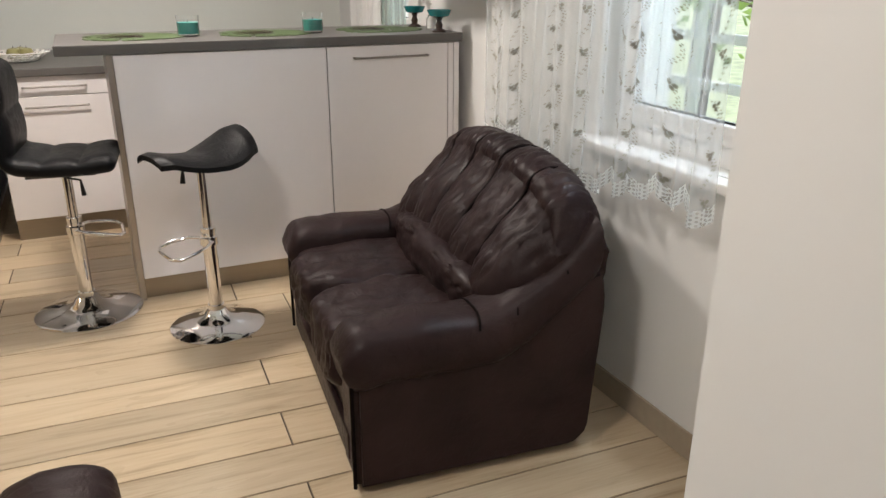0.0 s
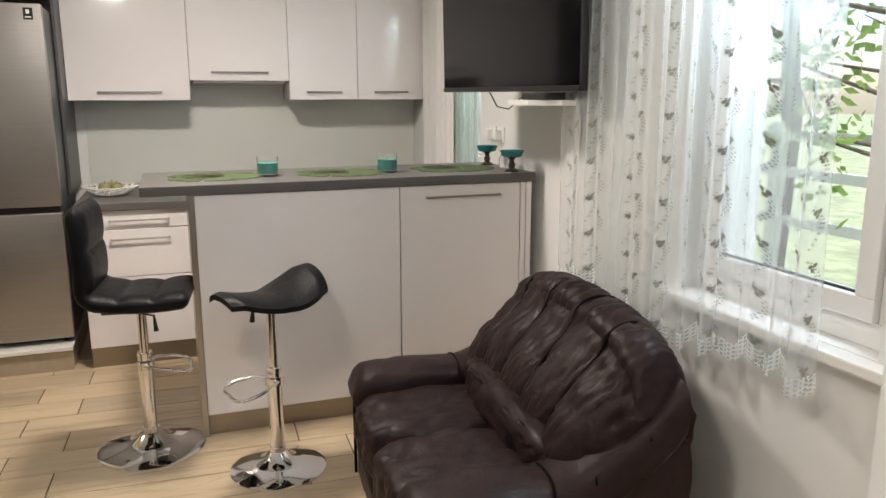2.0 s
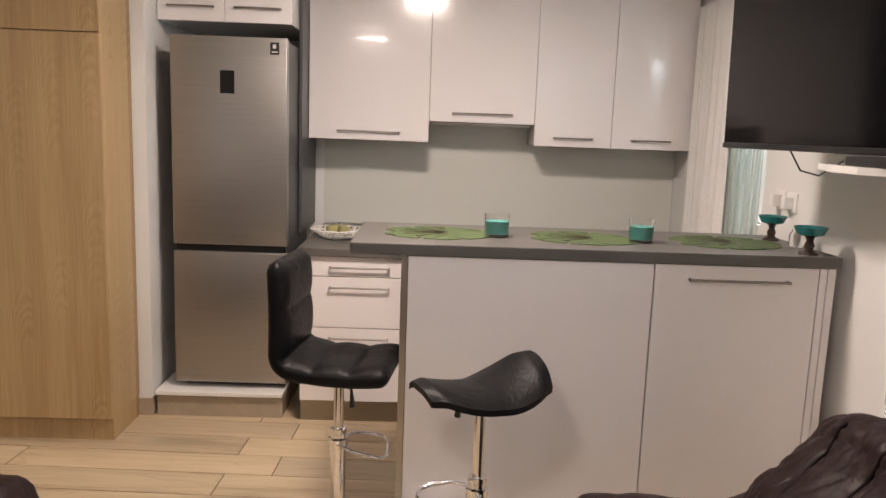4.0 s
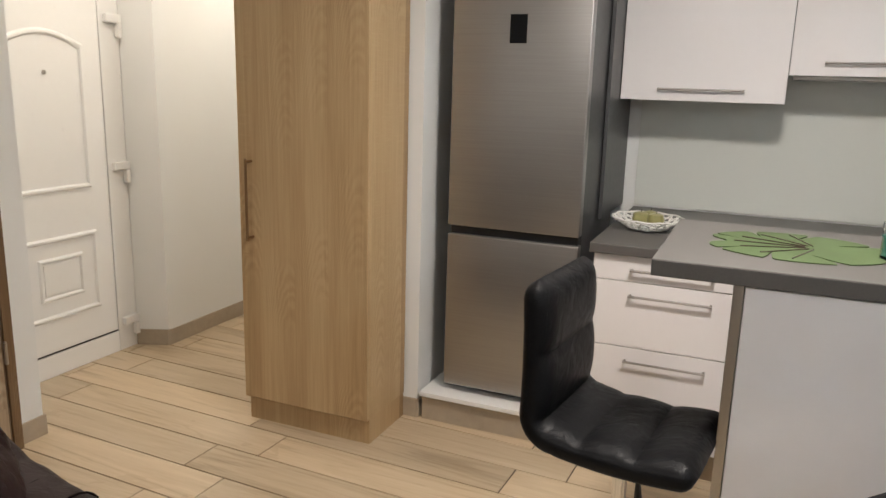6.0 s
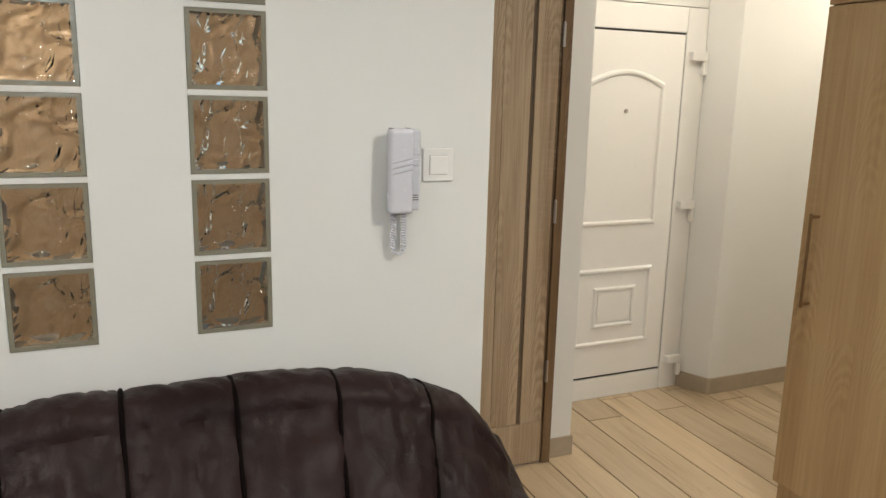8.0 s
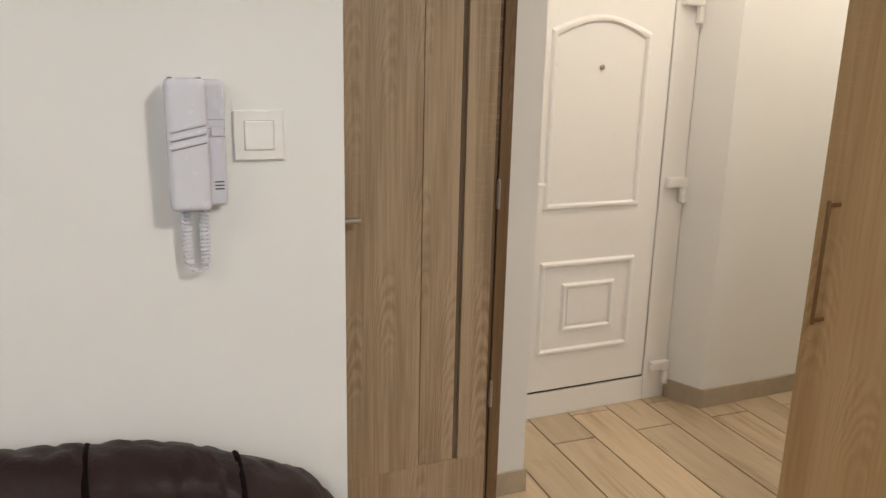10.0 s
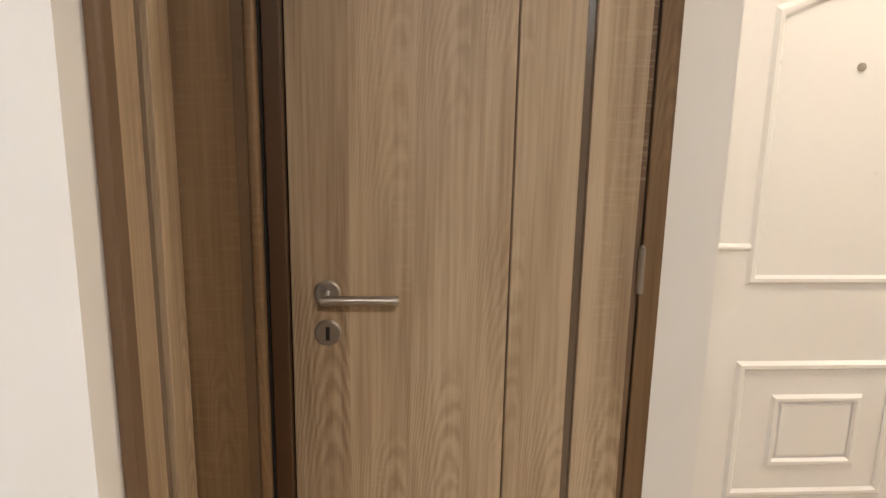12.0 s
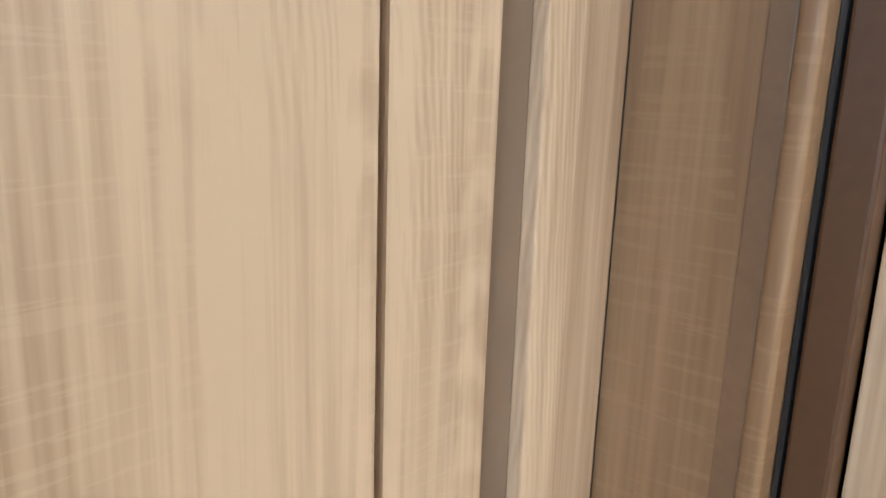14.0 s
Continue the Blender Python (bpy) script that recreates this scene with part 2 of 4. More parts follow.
def foliage(name, colour):
    """Thin leaves that let the light through."""
    k = Nodes(name)
    k.t.nodes.remove(k.b)
    n = k.noise(k.mapped((1, 1, 1)), 3.0, 3)
    col = k.ramp(n, [(0.3, tuple(c * 0.6 for c in colour)), (0.7, colour)])
    mixed = k.node("MixShader")
    mixed.inputs[0].default_value = 0.55
    for i, kind in ((1, "BsdfDiffuse"), (2, "BsdfTranslucent")):
        b = k.node(kind)
        k.t.links.new(col, b.inputs["Color"])
        k.t.links.new(b.outputs[0], mixed.inputs[i])
    k.t.links.new(mixed.outputs[0], k.t.nodes["Material Output"].inputs[0])
    return k.m


def glow(name, colour, strength):
    k = Nodes(name)
    k.set(Base_Color=(*colour, 1), Emission_Color=(*colour, 1), Emission_Strength=strength)
    return k.m


WALL = paint("white_wall_paint", (0.80, 0.80, 0.785))
CEIL = paint("ceiling_paint", (0.84, 0.84, 0.83))
GLOSS = plain("white_gloss_lacquer", (0.82, 0.785, 0.785), 0.15, vary=0.012, coat=0.5)
UPVC = plain("white_plastic", (0.82, 0.81, 0.79), 0.30, vary=0.015)
PLASTIC = plain("pale_grey_plastic", (0.66, 0.67, 0.745), 0.26, vary=0.01)
OAK_DOOR = oak("oak_door_foil", (0.115, 0.069, 0.038), (0.285, 0.202, 0.125), (0.51, 0.40, 0.275), 0.8, 0.50, swirl=0.034, contrast=0.34, boards=9.0)
# browner veneer, darkened further for jamb faces turned from the light
OAK_CASING = oak("shaded_brown_oak_casing_foil", (0.095, 0.054, 0.024), (0.180, 0.110, 0.054), (0.265, 0.175, 0.095), 1.0, 0.50, swirl=0.03, contrast=0.15, boards=14.0)
OAK_CLOSET = oak("oak_closet_laminate", (0.24, 0.145, 0.062), (0.41, 0.278, 0.140), (0.53, 0.385, 0.215), 0.7, 0.44, across=11.0, swirl=0.034, boards=6.0, contrast=0.24)
# oak darkened by colour for the shade on jambs, grooves and edges
SHADEDWOOD = plain("shaded_oak_edge", (0.135, 0.082, 0.043), 0.5, vary=0.2, grain=90)
# brown foil with the deep shadow beside door 1 put into its colour
SHADEDCASING = plain("shaded_brown_casing", (0.060, 0.028, 0.010), 0.45, vary=0.2, grain=90)
GREYSTRIP = plain("grey_brown_lacquered_glass", (0.17, 0.125, 0.088), 0.14, vary=0.06)
LEATHER = leather("dark_brown_leather", (0.0168, 0.0097, 0.0096), (0.0315, 0.0185, 0.0183), 0.40)
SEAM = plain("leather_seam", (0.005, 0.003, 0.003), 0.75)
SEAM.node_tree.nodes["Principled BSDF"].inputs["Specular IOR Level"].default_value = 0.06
BLACKLEATHER = leather("black_faux_leather", (0.004, 0.004, 0.0045), (0.010, 0.010, 0.011), 0.40)
BLACKPLASTIC = plain("black_plastic", (0.012, 0.012, 0.013), 0.34, vary=0.2)
SCREEN = plain("dark_screen_glass", (0.003, 0.003, 0.0035), 0.10, vary=0.1)
SCREEN.node_tree.nodes["Principled BSDF"].inputs["Specular IOR Level"].default_value = 0.22
CHROME = plain("chrome", (0.86, 0.86, 0.87), 0.07, 1.0, vary=0.01)
STEEL = brushed("brushed_fridge_steel", (0.40, 0.385, 0.37), 0.34)
NICKEL = plain("satin_nickel", (0.42, 0.39, 0.36), 0.30, 0.95, vary=0.02)
HANDLE = brushed("brushed_handle_steel", (0.36, 0.335, 0.31), 0.36)
BRONZE = brushed("bronze_handle", (0.30, 0.19, 0.10), 0.4, "Z")
DARKGREY = plain("dark_grey_enamel", (0.075, 0.075, 0.078), 0.4, 0.2)
COUNTER = plain("grey_stone_laminate", (0.105, 0.098, 0.092), 0.42, vary=0.16, grain=220, bump=0.05)
PLINTH = brushed("brown_aluminium_plinth", (0.36, 0.31, 0.25), 0.36)
SPLASH = plain("glossy_back_splash", (0.70, 0.71, 0.665), 0.16, vary=0.015, coat=0.3)
BASEBOARD = plain("tan_tile_baseboard", (0.40, 0.335, 0.255), 0.38, vary=0.14, grain=25)
GROUT = plain("brown_grout", (0.085, 0.062, 0.042), 0.85, vary=0.15)
PLANK = tile_wood("wood_look_porcelain")
WINDOW = glass("window_glass")
CLEAR = glass("clear_glass")
BLOCK = glass("wavy_glass_block", (0.97, 0.97, 0.93), 0.01, 0.036, 10.0)
BLOCKEDGE = plain("frosted_block_edge", (0.23, 0.215, 0.165), 0.3, vary=0.1)
GROOVEGREY = plain("grey_plastic_joint", (0.30, 0.30, 0.34), 0.5, vary=0.02)
MORTAR = plain("white_mortar", (0.76, 0.76, 0.74), 0.75)
LACE = lace("white_lace")
VOILE = sheer("pale_green_voile")
DRAPE = plain("white_voile", (0.80, 0.79, 0.77), 0.8, vary=0.05)
TEAL = plain("teal_wax", (0.055, 0.33, 0.29), 0.45, vary=0.06)
TEALGLAZE = plain("teal_glaze", (0.012, 0.16, 0.17), 0.2, vary=0.2)
DARKBROWN = plain("dark_brown_glaze", (0.03, 0.017, 0.012), 0.3)
GREENMAT = plain("green_felt_leaf", (0.070, 0.105, 0.038), 0.8, vary=0.25, grain=120, bump=0.3)
GOLDGREEN = plain("olive_fruit", (0.30, 0.28, 0.12), 0.3, vary=0.2)
PORCELAIN = plain("white_ceramic", (0.80, 0.78, 0.74), 0.25)
BROWNROOM = oak("brown_back_room", (0.15, 0.09, 0.045), (0.27, 0.18, 0.10), (0.40, 0.29, 0.18), 0.7, 0.5)
BARK = plain("bark", (0.13, 0.10, 0.08), 0.9, vary=0.3, grain=30, bump=0.6)
LEAF = foliage("leaf", (0.34, 0.50, 0.14))
GRASS = plain("grass_ground", (0.30, 0.34, 0.20), 0.9, vary=0.4, grain=8)
RAILPAINT = plain("white_rail_paint", (0.70, 0.70, 0.68), 0.5)

# ---- mesh helpers ----


def box(bm, x0, x1, y0, y1, z0, z1):
    v = [bm.verts.new(p) for p in ((x0, y0, z0), (x1, y0, z0), (x1, y1, z0), (x0, y1, z0), (x0, y0, z1), (x1, y0, z1), (x1, y1, z1), (x0, y1, z1))]
    for f in ((3, 2, 1, 0), (4, 5, 6, 7), (0, 1, 5, 4), (1, 2, 6, 5), (2, 3, 7, 6), (3, 0, 4, 7)):
        bm.faces.new([v[i] for i in f])


def B(*boxes, bevel=0.0, segments=2):
    bm = bmesh.new()
    for b in boxes:
        box(bm, *b)
    if bevel:
        bmesh.ops.bevel(bm, geom=bm.edges[:], offset=bevel, segments=segments, profile=0.6, affect="EDGES", clamp_overlap=True)
    return bm


def rings(bm, loops, closed=True, cap=True):
    """Skin between loops of points, one after another."""
    made = [[bm.verts.new(p) for p in loop] for loop in loops]
    n = len(made[0])
    for a, b in zip(made, made[1:]):
        for i in range(n if closed else n - 1):
            j = (i + 1) % n
            bm.faces.new((a[i], a[j], b[j], b[i]))
    if cap and closed:
        bm.faces.new(made[0][::-1])
        bm.faces.new(made[-1])
    return bm


def lathe(profile, centre=(0, 0, 0), n=32):
    """A turned shape: (radius, height) pairs, about an upright axis."""
    bm = bmesh.new()
    rings(bm, [[(centre[0] + max(r, 1e-4) * math.cos(2 * math.pi * i / n), centre[1] + max(r, 1e-4) * math.sin(2 * math.pi * i / n), centre[2] + z) for i in range(n)] for r, z in profile])
    return bm


def tube(points, radius, n=10, bm=None):
    """A round bar along a line of points."""
    bm = bm or bmesh.new()
    pts = [Vector(p) for p in points]
    loops = []
    side = None
    for i, p in enumerate(pts):
        d = (pts[min(i + 1, len(pts) - 1)] - pts[max(i - 1, 0)]).normalized()
        if side is None:
            side = d.orthogonal().normalized()
        side = (side - d * side.dot(d)).normalized()
        up = d.cross(side)
        r = radius[i] if isinstance(radius, (list, tuple)) else radius
        loops.append([p + r * (math.cos(2 * math.pi * k / n) * side + math.sin(2 * math.pi * k / n) * up) for k in range(n)])
    return rings(bm, loops)


def prism(outline, z0, z1):
    """An upright prism over a plan outline."""
    bm = bmesh.new()
    return rings(bm, [[(x, y, z0) for x, y in outline], [(x, y, z1) for x, y in outline]])


def wall_mesh(axis, c0, c1, u0, u1, z0, z1, holes=()):
    """A wall slab with rectangular openings that go through it; axis: its normal."""
    us = sorted({u0, u1, *(h[0] for h in holes), *(h[1] for h in holes)})
    zs = sorted({z0, z1, *(h[2] for h in holes), *(h[3] for h in holes)})
    solid = {}
    for i in range(len(us) - 1):
        for j in range(len(zs) - 1):
            u, z = (us[i] + us[i + 1]) / 2, (zs[j] + zs[j + 1]) / 2
            solid[i, j] = not any(h[0] < u < h[1] and h[2] < z < h[3] for h in holes)
    bm = bmesh.new()

    def at(c, u, z):
        return (c, u, z) if axis == "x" else (u, c, z)

    def quad(*p):
        bm.faces.new([bm.verts.new(q) for q in p])

    for (i, j), full in solid.items():
        if not full:
            continue
        a, b, c, d = us[i], us[i + 1], zs[j], zs[j + 1]
        for k in (c0, c1):
            quad(at(k, a, c), at(k, b, c), at(k, b, d), at(k, a, d))
        if not solid.get((i - 1, j)):
            quad(at(c0, a, c), at(c1, a, c), at(c1, a, d), at(c0, a, d))
        if not solid.get((i + 1, j)):
            quad(at(c0, b, c), at(c1, b, c), at(c1, b, d), at(c0, b, d))
        if not solid.get((i, j - 1)):
            quad(at(c0, a, c), at(c1, a, c), at(c1, b, c), at(c0, b, c))
        if not solid.get((i, j + 1)):
            quad(at(c0, a, d), at(c1, a, d), at(c1, b, d), at(c0, b, d))
    bmesh.ops.remove_doubles(bm, verts=bm.verts, dist=1e-5)
    bmesh.ops.recalc_face_normals(bm, faces=bm.faces)
    return bm


def mesh_of(name, bm, material, smooth=False):
    bmesh.ops.recalc_face_normals(bm, faces=bm.faces)
    me = bpy.data.meshes.new(name)
    bm.to_mesh(me)
    bm.free()
    me.materials.append(material)
    if smooth:
        me.polygons.foreach_set("use_smooth", [True] * len(me.polygons))
        me.set_sharp_from_angle(angle=radians(40))
    return me


def origin(ob):
    v = Vector((0, 0, 0))
    while ob is not None:
        v += ob.location
        ob = ob.parent
    return v


def part(name, bm, material, parent, label="", smooth=False):
    """One mesh under a thing or a part; bm is in the space in which the thing is being built."""
    bmesh.ops.translate(bm, verts=bm.verts, vec=-origin(parent))
    ob = new(name, mesh_of(name, bm, material, smooth))
    ob.parent = parent
    return tagged(ob, label)


def thing(name, base, label, category, group=""):
    ob = new(name)
    ob.location = base
    ob.empty_display_size = 0.1
    return tagged(ob, label, category, group)


def single(name, bm, material, label="", category="", group="", kind="", smooth=False):
    return tagged(new(name, mesh_of(name, bm, material, smooth)), label, category, group, kind)


def setting(name, bm, material, label):
    return single(name, bm, material, label, "", "", "structure")


def wobble(bm, amount, scale, seed=0.0):
    """Push points along their normals by smooth noise."""
    bm.normal_update()
    for v in bm.verts:
        v.co += v.normal * amount * noise.noise(v.co * scale + Vector((seed, seed * 0.7, 3.1)))


# ---- the rooms ----
H = 2.60            # ceiling height
IX = -1.588         # wall with the intercom
WX = 1.715          # window wall
KX = 1.93           # kitchen's side wall
KY = 5.53           # kitchen's back wall
GY, GZ, GS = ((1.638, 1.817), (2.033, 2.212)), 1.013, 0.192   # glass block columns, foot, step

holes = [(a, b, GZ, GZ + 6 * GS) for a, b in GY]
setting("wall_west", wall_mesh("x", IX - 0.11, IX, -2.2, 2.62, 0, H, holes), WALL, "smooth white painted wall with glass block openings")
setting("wall_window", wall_mesh("x", WX, WX + 0.30, 0.485, 2.80, 0, H, [(1.30, 2.04, 0.905, 2.30)]), WALL, "white painted wall under and around the window")
setting("wall_kitchen_side", wall_mesh("x", KX, KX + 0.25, 2.80, KY + 0.12, 0, H, [(4.22, 4.58, 1.02, 2.15)]), WALL, "white painted kitchen side wall with narrow window")
setting("wall_kitchen_back", wall_mesh("y", KY, KY + 0.12, -1.065, KX, 0, H), WALL, "white painted wall behind the kitchen units")
setting("wall_pier", prism([(0.72, 0.02), (2.2, 0.02), (2.2, 0.485), (0.72, 0.485)], 0, H), WALL, "plain painted wall end beside the entrance")
setting("wall_south", wall_mesh("y", -2.32, -2.2, -1.7, 2.2, 0, H), WALL, "plain painted wall")
setting("wall_south_east", wall_mesh("x", 2.2, 2.32, -2.2, 0.485, 0, H), WALL, "plain painted wall")
setting("wall_closet_back", prism([(-1.742, 4.575), (-1.070, 4.575), (-1.070, KY + 0.12), (-1.20, KY + 0.12), (-1.20, 4.70), (-1.742, 4.70)], 0, H), WALL, "white painted wall between closet and fridge")
setting("wall_hall_east", wall_mesh("x", -1.742, -1.62, 4.70, 6.4, 0, H), WALL, "white painted hall wall")
setting("wall_hall_end", wall_mesh("y", 6.4, 6.52, -3.1, -1.62, 0, H), WALL, "white painted end wall of the hall")
setting("wall_hall_west", prism([(-3.00, 4.737), (-2.93, 4.737), (-2.765, 4.808), (-2.765, 6.4), (-3.00, 6.4)], 0, H), WALL, "white painted hall wall with a splayed door reveal")
setting("wall_entry", wall_mesh("x", -3.04, -2.94, 3.70, 4.737, 2.055, H), WALL, "white painted wall above the entrance door")
setting("wall_niche", wall_mesh("x", -2.56, -2.44, 2.80, 3.70, 0, H, [(2.83, 3.556, -0.1, 2.04)]), WALL, "white painted wall around the oak door")
setting("wall_niche_side", wall_mesh("y", 3.58, 3.70, -3.04, -2.56, 0, H), WALL, "white painted reveal beside the entrance door")
setting("wall_bath", wall_mesh("y", 2.62, 2.80, -2.56, IX, 0, H, [(-2.43, -1.668, -0.1, 2.04)]), WALL, "white painted wall around the second oak door")
setting("wall_back_room", wall_mesh("x", -2.85, -2.75, -2.2, 2.62, 0, H), BROWNROOM, "brown wall of the room behind the glass blocks")
setting("wall_back_room_end", wall_mesh("y", -2.32, -2.2, -2.85, -1.7, 0, H), WALL, "plain wall of the room behind the glass blocks")
setting("ceiling", B((-3.2, 2.5, -2.5, 6.7, H, H + 0.12)), CEIL, "smooth white ceiling")


def baseboards():
    runs = ((WX - 0.010, WX, 0.485, 2.80), (IX, IX + 0.010, -2.2, 2.80), (-1.742, -1.070, 4.565, 4.575), (-1.070, -1.060, 4.565, 4.68),
            (-2.765, -2.755, 4.814, 6.4), (-2.44, -2.43, 3.576, 3.71), (-2.93, -2.44, 3.70, 3.71), (KX - 0.010, KX, 2.80, 3.38))
    for x0, x1, y0, y1 in runs:
        setting("baseboard", B((x0, x1, y0, y1, 0.0, 0.092), bevel=0.002, segments=1), BASEBOARD, "tan wood-look tile baseboard")
    setting("baseboard", prism([(-2.93, 4.737), (-2.93, 4.727), (-2.765, 4.796), (-2.755, 4.814), (-2.765, 4.810)], 0, 0.092), BASEBOARD, "tan wood-look tile baseboard")


baseboards()


def ceiling_lamp(x, y, power, colour, radius=0.13):
    t = thing("ceiling_lamp", (x, y, H), "assumed round flush white ceiling lamp with a lit diffuser", "lamp", "ceiling lamps")
    part("rim", lathe([(radius + 0.02, H), (radius + 0.022, H - 0.02), (radius, H - 0.03), (radius - 0.004, H - 0.012)], (x, y, 0)), UPVC, t, smooth=True)
    part("diffuser", lathe([(0.0, H - 0.024), (radius * 0.7, H - 0.028), (radius - 0.004, H - 0.018)][::-1], (x, y, 0)), glow("lamp_diffuser", colour, 4.0), t, "glowing opal disc", smooth=True)
    lamp("ceiling_lamp_light", "AREA", look((x, y, H - 0.05), (x, y + 0.001, 0)), power, colour, size=(radius * 1.9, radius * 1.9))


ceiling_lamp(0.30, 3.45, 36, WARM, 0.16)
# no lamp known here; added to light the living room
ceiling_lamp(-0.30, 0.90, 18, WARM, 0.16)
ceiling_lamp(-2.235, 5.45, 7.0, HALLWARM)
ceiling_lamp(-2.27, 4.25, 7, HALLWARM)
# unseen lamp added in the back room to brighten the glass blocks
ceiling_lamp(-2.2, 1.4, 18, WARM)

# ---- window, curtains, outdoors ----


def window(name, x, y0, y1, z0, z1, mullions, label):
    t = thing(name, (x, (y0 + y1) / 2, z0), label, "window")
    t["kind"] = "structure"
    part("window_frame", B((x, x + 0.07, y0, y1, z0, z0 + 0.065), (x, x + 0.07, y0, y1, z1 - 0.06, z1), (x, x + 0.07, y0, y0 + 0.06, z0 + 0.065, z1 - 0.06), (x, x + 0.07, y1 - 0.06, y1, z0 + 0.065, z1 - 0.06), bevel=0.004), UPVC, t)
    edges = [y0 + 0.06, *mullions, y1 - 0.06]
    for a, b in zip(edges, edges[1:]):
        s = part("sash", B((x - 0.018, x + 0.045, a + 0.002, b - 0.002, z0 + 0.067, z0 + 0.125), (x - 0.018, x + 0.045, a + 0.002, b - 0.002, z1 - 0.12, z1 - 0.062), (x - 0.018, x + 0.045, a + 0.002, a + 0.06, z0 + 0.125, z1 - 0.12), (x - 0.018, x + 0.045, b - 0.06, b - 0.002, z0 + 0.125, z1 - 0.12), bevel=0.004), UPVC, t)
        part("seal", B((x + 0.002, x + 0.012, a + 0.06, b - 0.06, z0 + 0.125, z0 + 0.131)), BLACKPLASTIC, s)
        p = part("pane", B((x + 0.010, x + 0.018, a + 0.058, b - 0.058, z0 + 0.123, z1 - 0.118)), WINDOW, s)
        p.visible_shadow = False
    return t


window("window_1", WX + 0.06, 1.30, 2.04, 0.905, 2.30, (), "white plastic window with a single large pane")
window("window_2", KX + 0.08, 4.22, 4.58, 1.02, 2.15, (), "narrow white plastic kitchen window")
single("window_sill", B((WX - 0.055, WX + 0.058, 1.24, 2.10, 0.872, 0.902), bevel=0.006), UPVC, "white plastic inner window sill", "window sill", kind="structure")


def curtain(name, x, y0, y1, z0, z1, folds, depth, material, label, scallop=0.0, tie=None):
    n, m = 220, 40
    bm = bmesh.new()
    layer = bm.loops.layers.uv.new("UVMap")
    grid = []
    width = (y1 - y0) * 1.25
    for i in range(n + 1):
        s = i / n
        col = []
        for j in range(m + 1):
            w = j / m
            low = z0 + scallop * (abs(math.sin(s * math.pi * 11)) * -1 + 0.5) + 0.03 * math.sin(s * 9.0)
            z = low + (z1 - low) * w
            d = depth * (1.15 - 0.5 * w) * (math.sin(s * folds * 2 * math.pi + 0.8 * math.sin(s * 17)) + 0.45 * math.sin(s * folds * 4.4 * math.pi + 1.0))
            y = y0 + (y1 - y0) * s + 0.012 * math.sin(s * 31 + w * 3)
            if tie:
                y = y0 + (y - y0) * (1 - tie * (1 - w) ** 1.5)
            col.append((bm.verts.new((x + d, y, z)), (s * width, (z1 - low) * w)))
        grid.append(col)
    for i in range(n):
        for j in range(m):
            q = [grid[i][j], grid[i + 1][j], grid[i + 1][j + 1], grid[i][j + 1]]
            f = bm.faces.new([v for v, _ in q])
            for loop, (_, uv) in zip(f.loops, q):
                loop[layer].uv = uv
    return single(name, bm, material, label, "curtain", smooth=True)


curtain("lace_curtain", 1.625, 1.39, 2.66, 0.785, 2.50, 15, 0.012, LACE, "sheer white lace curtain with scalloped hem and floral sprigs", 0.050)
single("curtain_rail", tube([(1.625, 0.80, 2.52), (1.625, 2.72, 2.52)], 0.012), UPVC, "white curtain rail under the ceiling", "curtain rail", smooth=True)
curtain("kitchen_curtain", 1.895, 4.60, 5.16, 0.96, 2.30, 5, 0.014, DRAPE, "white voile kitchen curtain drawn to one side", 0.0)
curtain("sheer_blind", 1.912, 4.22, 4.60, 1.00, 2.25, 6, 0.008, VOILE, "thin striped sheer curtain before the kitchen window", 0.0)

setting("ground", B((2.28, 60, -50, 55, -0.35, -0.30)), GRASS, "sunlit grassy ground outside")


def tree(x, y, height, seed, spread):
    rng = random.Random(seed)
    t = thing("tree", (x, y, -0.3), "leafy deciduous tree in bright sunlight outside the window", "tree", "garden trees")
    bm = bmesh.new()
    ends = []
    tube([(x, y, -0.3), (x + 0.05, y - 0.05, height * 0.3), (x - 0.05, y + 0.1, height * 0.75)], [0.10, 0.075, 0.04], 8, bm)
    for i in range(16):
        a, z = rng.uniform(0, 6.28), rng.uniform(0.25, 0.75) * height
        r = rng.uniform(0.6, 1.0) * spread
        p = [(x, y, z)]
        for s in (0.35, 0.7, 1.0):
            p.append((x + r * s * math.cos(a) + rng.uniform(-0.1, 0.1), y + r * s * math.sin(a) + rng.uniform(-0.1, 0.1), z + s * s * rng.uniform(0.2, 0.9)))
        tube(p, [0.022, 0.015, 0.009, 0.004], 6, bm)
        ends += [Vector(q) for q in p[1:]]
    part("trunk", bm, BARK, t, "grey-brown trunk and limbs", smooth=True)
    verts, faces = [], []
    for e in ends:
        for _ in range(24):
            c = e + Vector((rng.gauss(0, 0.30), rng.gauss(0, 0.30), rng.gauss(0, 0.22)))
            u = Vector((rng.uniform(-1, 1), rng.uniform(-1, 1), rng.uniform(-1, 1))).normalized() * rng.uniform(0.03, 0.06)
            w = u.orthogonal() * 0.55
            k = len(verts)
            verts += [c - u, c + w + u * 0.1, c + u, c - w + u * 0.1]
            faces.append((k, k + 1, k + 2, k + 3))
    me = bpy.data.meshes.new("crown")
    me.from_pydata([v - Vector((x, y, -0.3)) for v in verts], [], faces)
    me.materials.append(LEAF)
    crown = new("crown", me)
    crown.parent = t
    tagged(crown, "many small bright green leaves", kind="stuff")


tree(4.3, 3.0, 4.0, 3, 1.5)
tree(4.9, 5.0, 4.3, 5, 1.7)
tree(8.5, 4.5, 5.5, 8, 2.6)


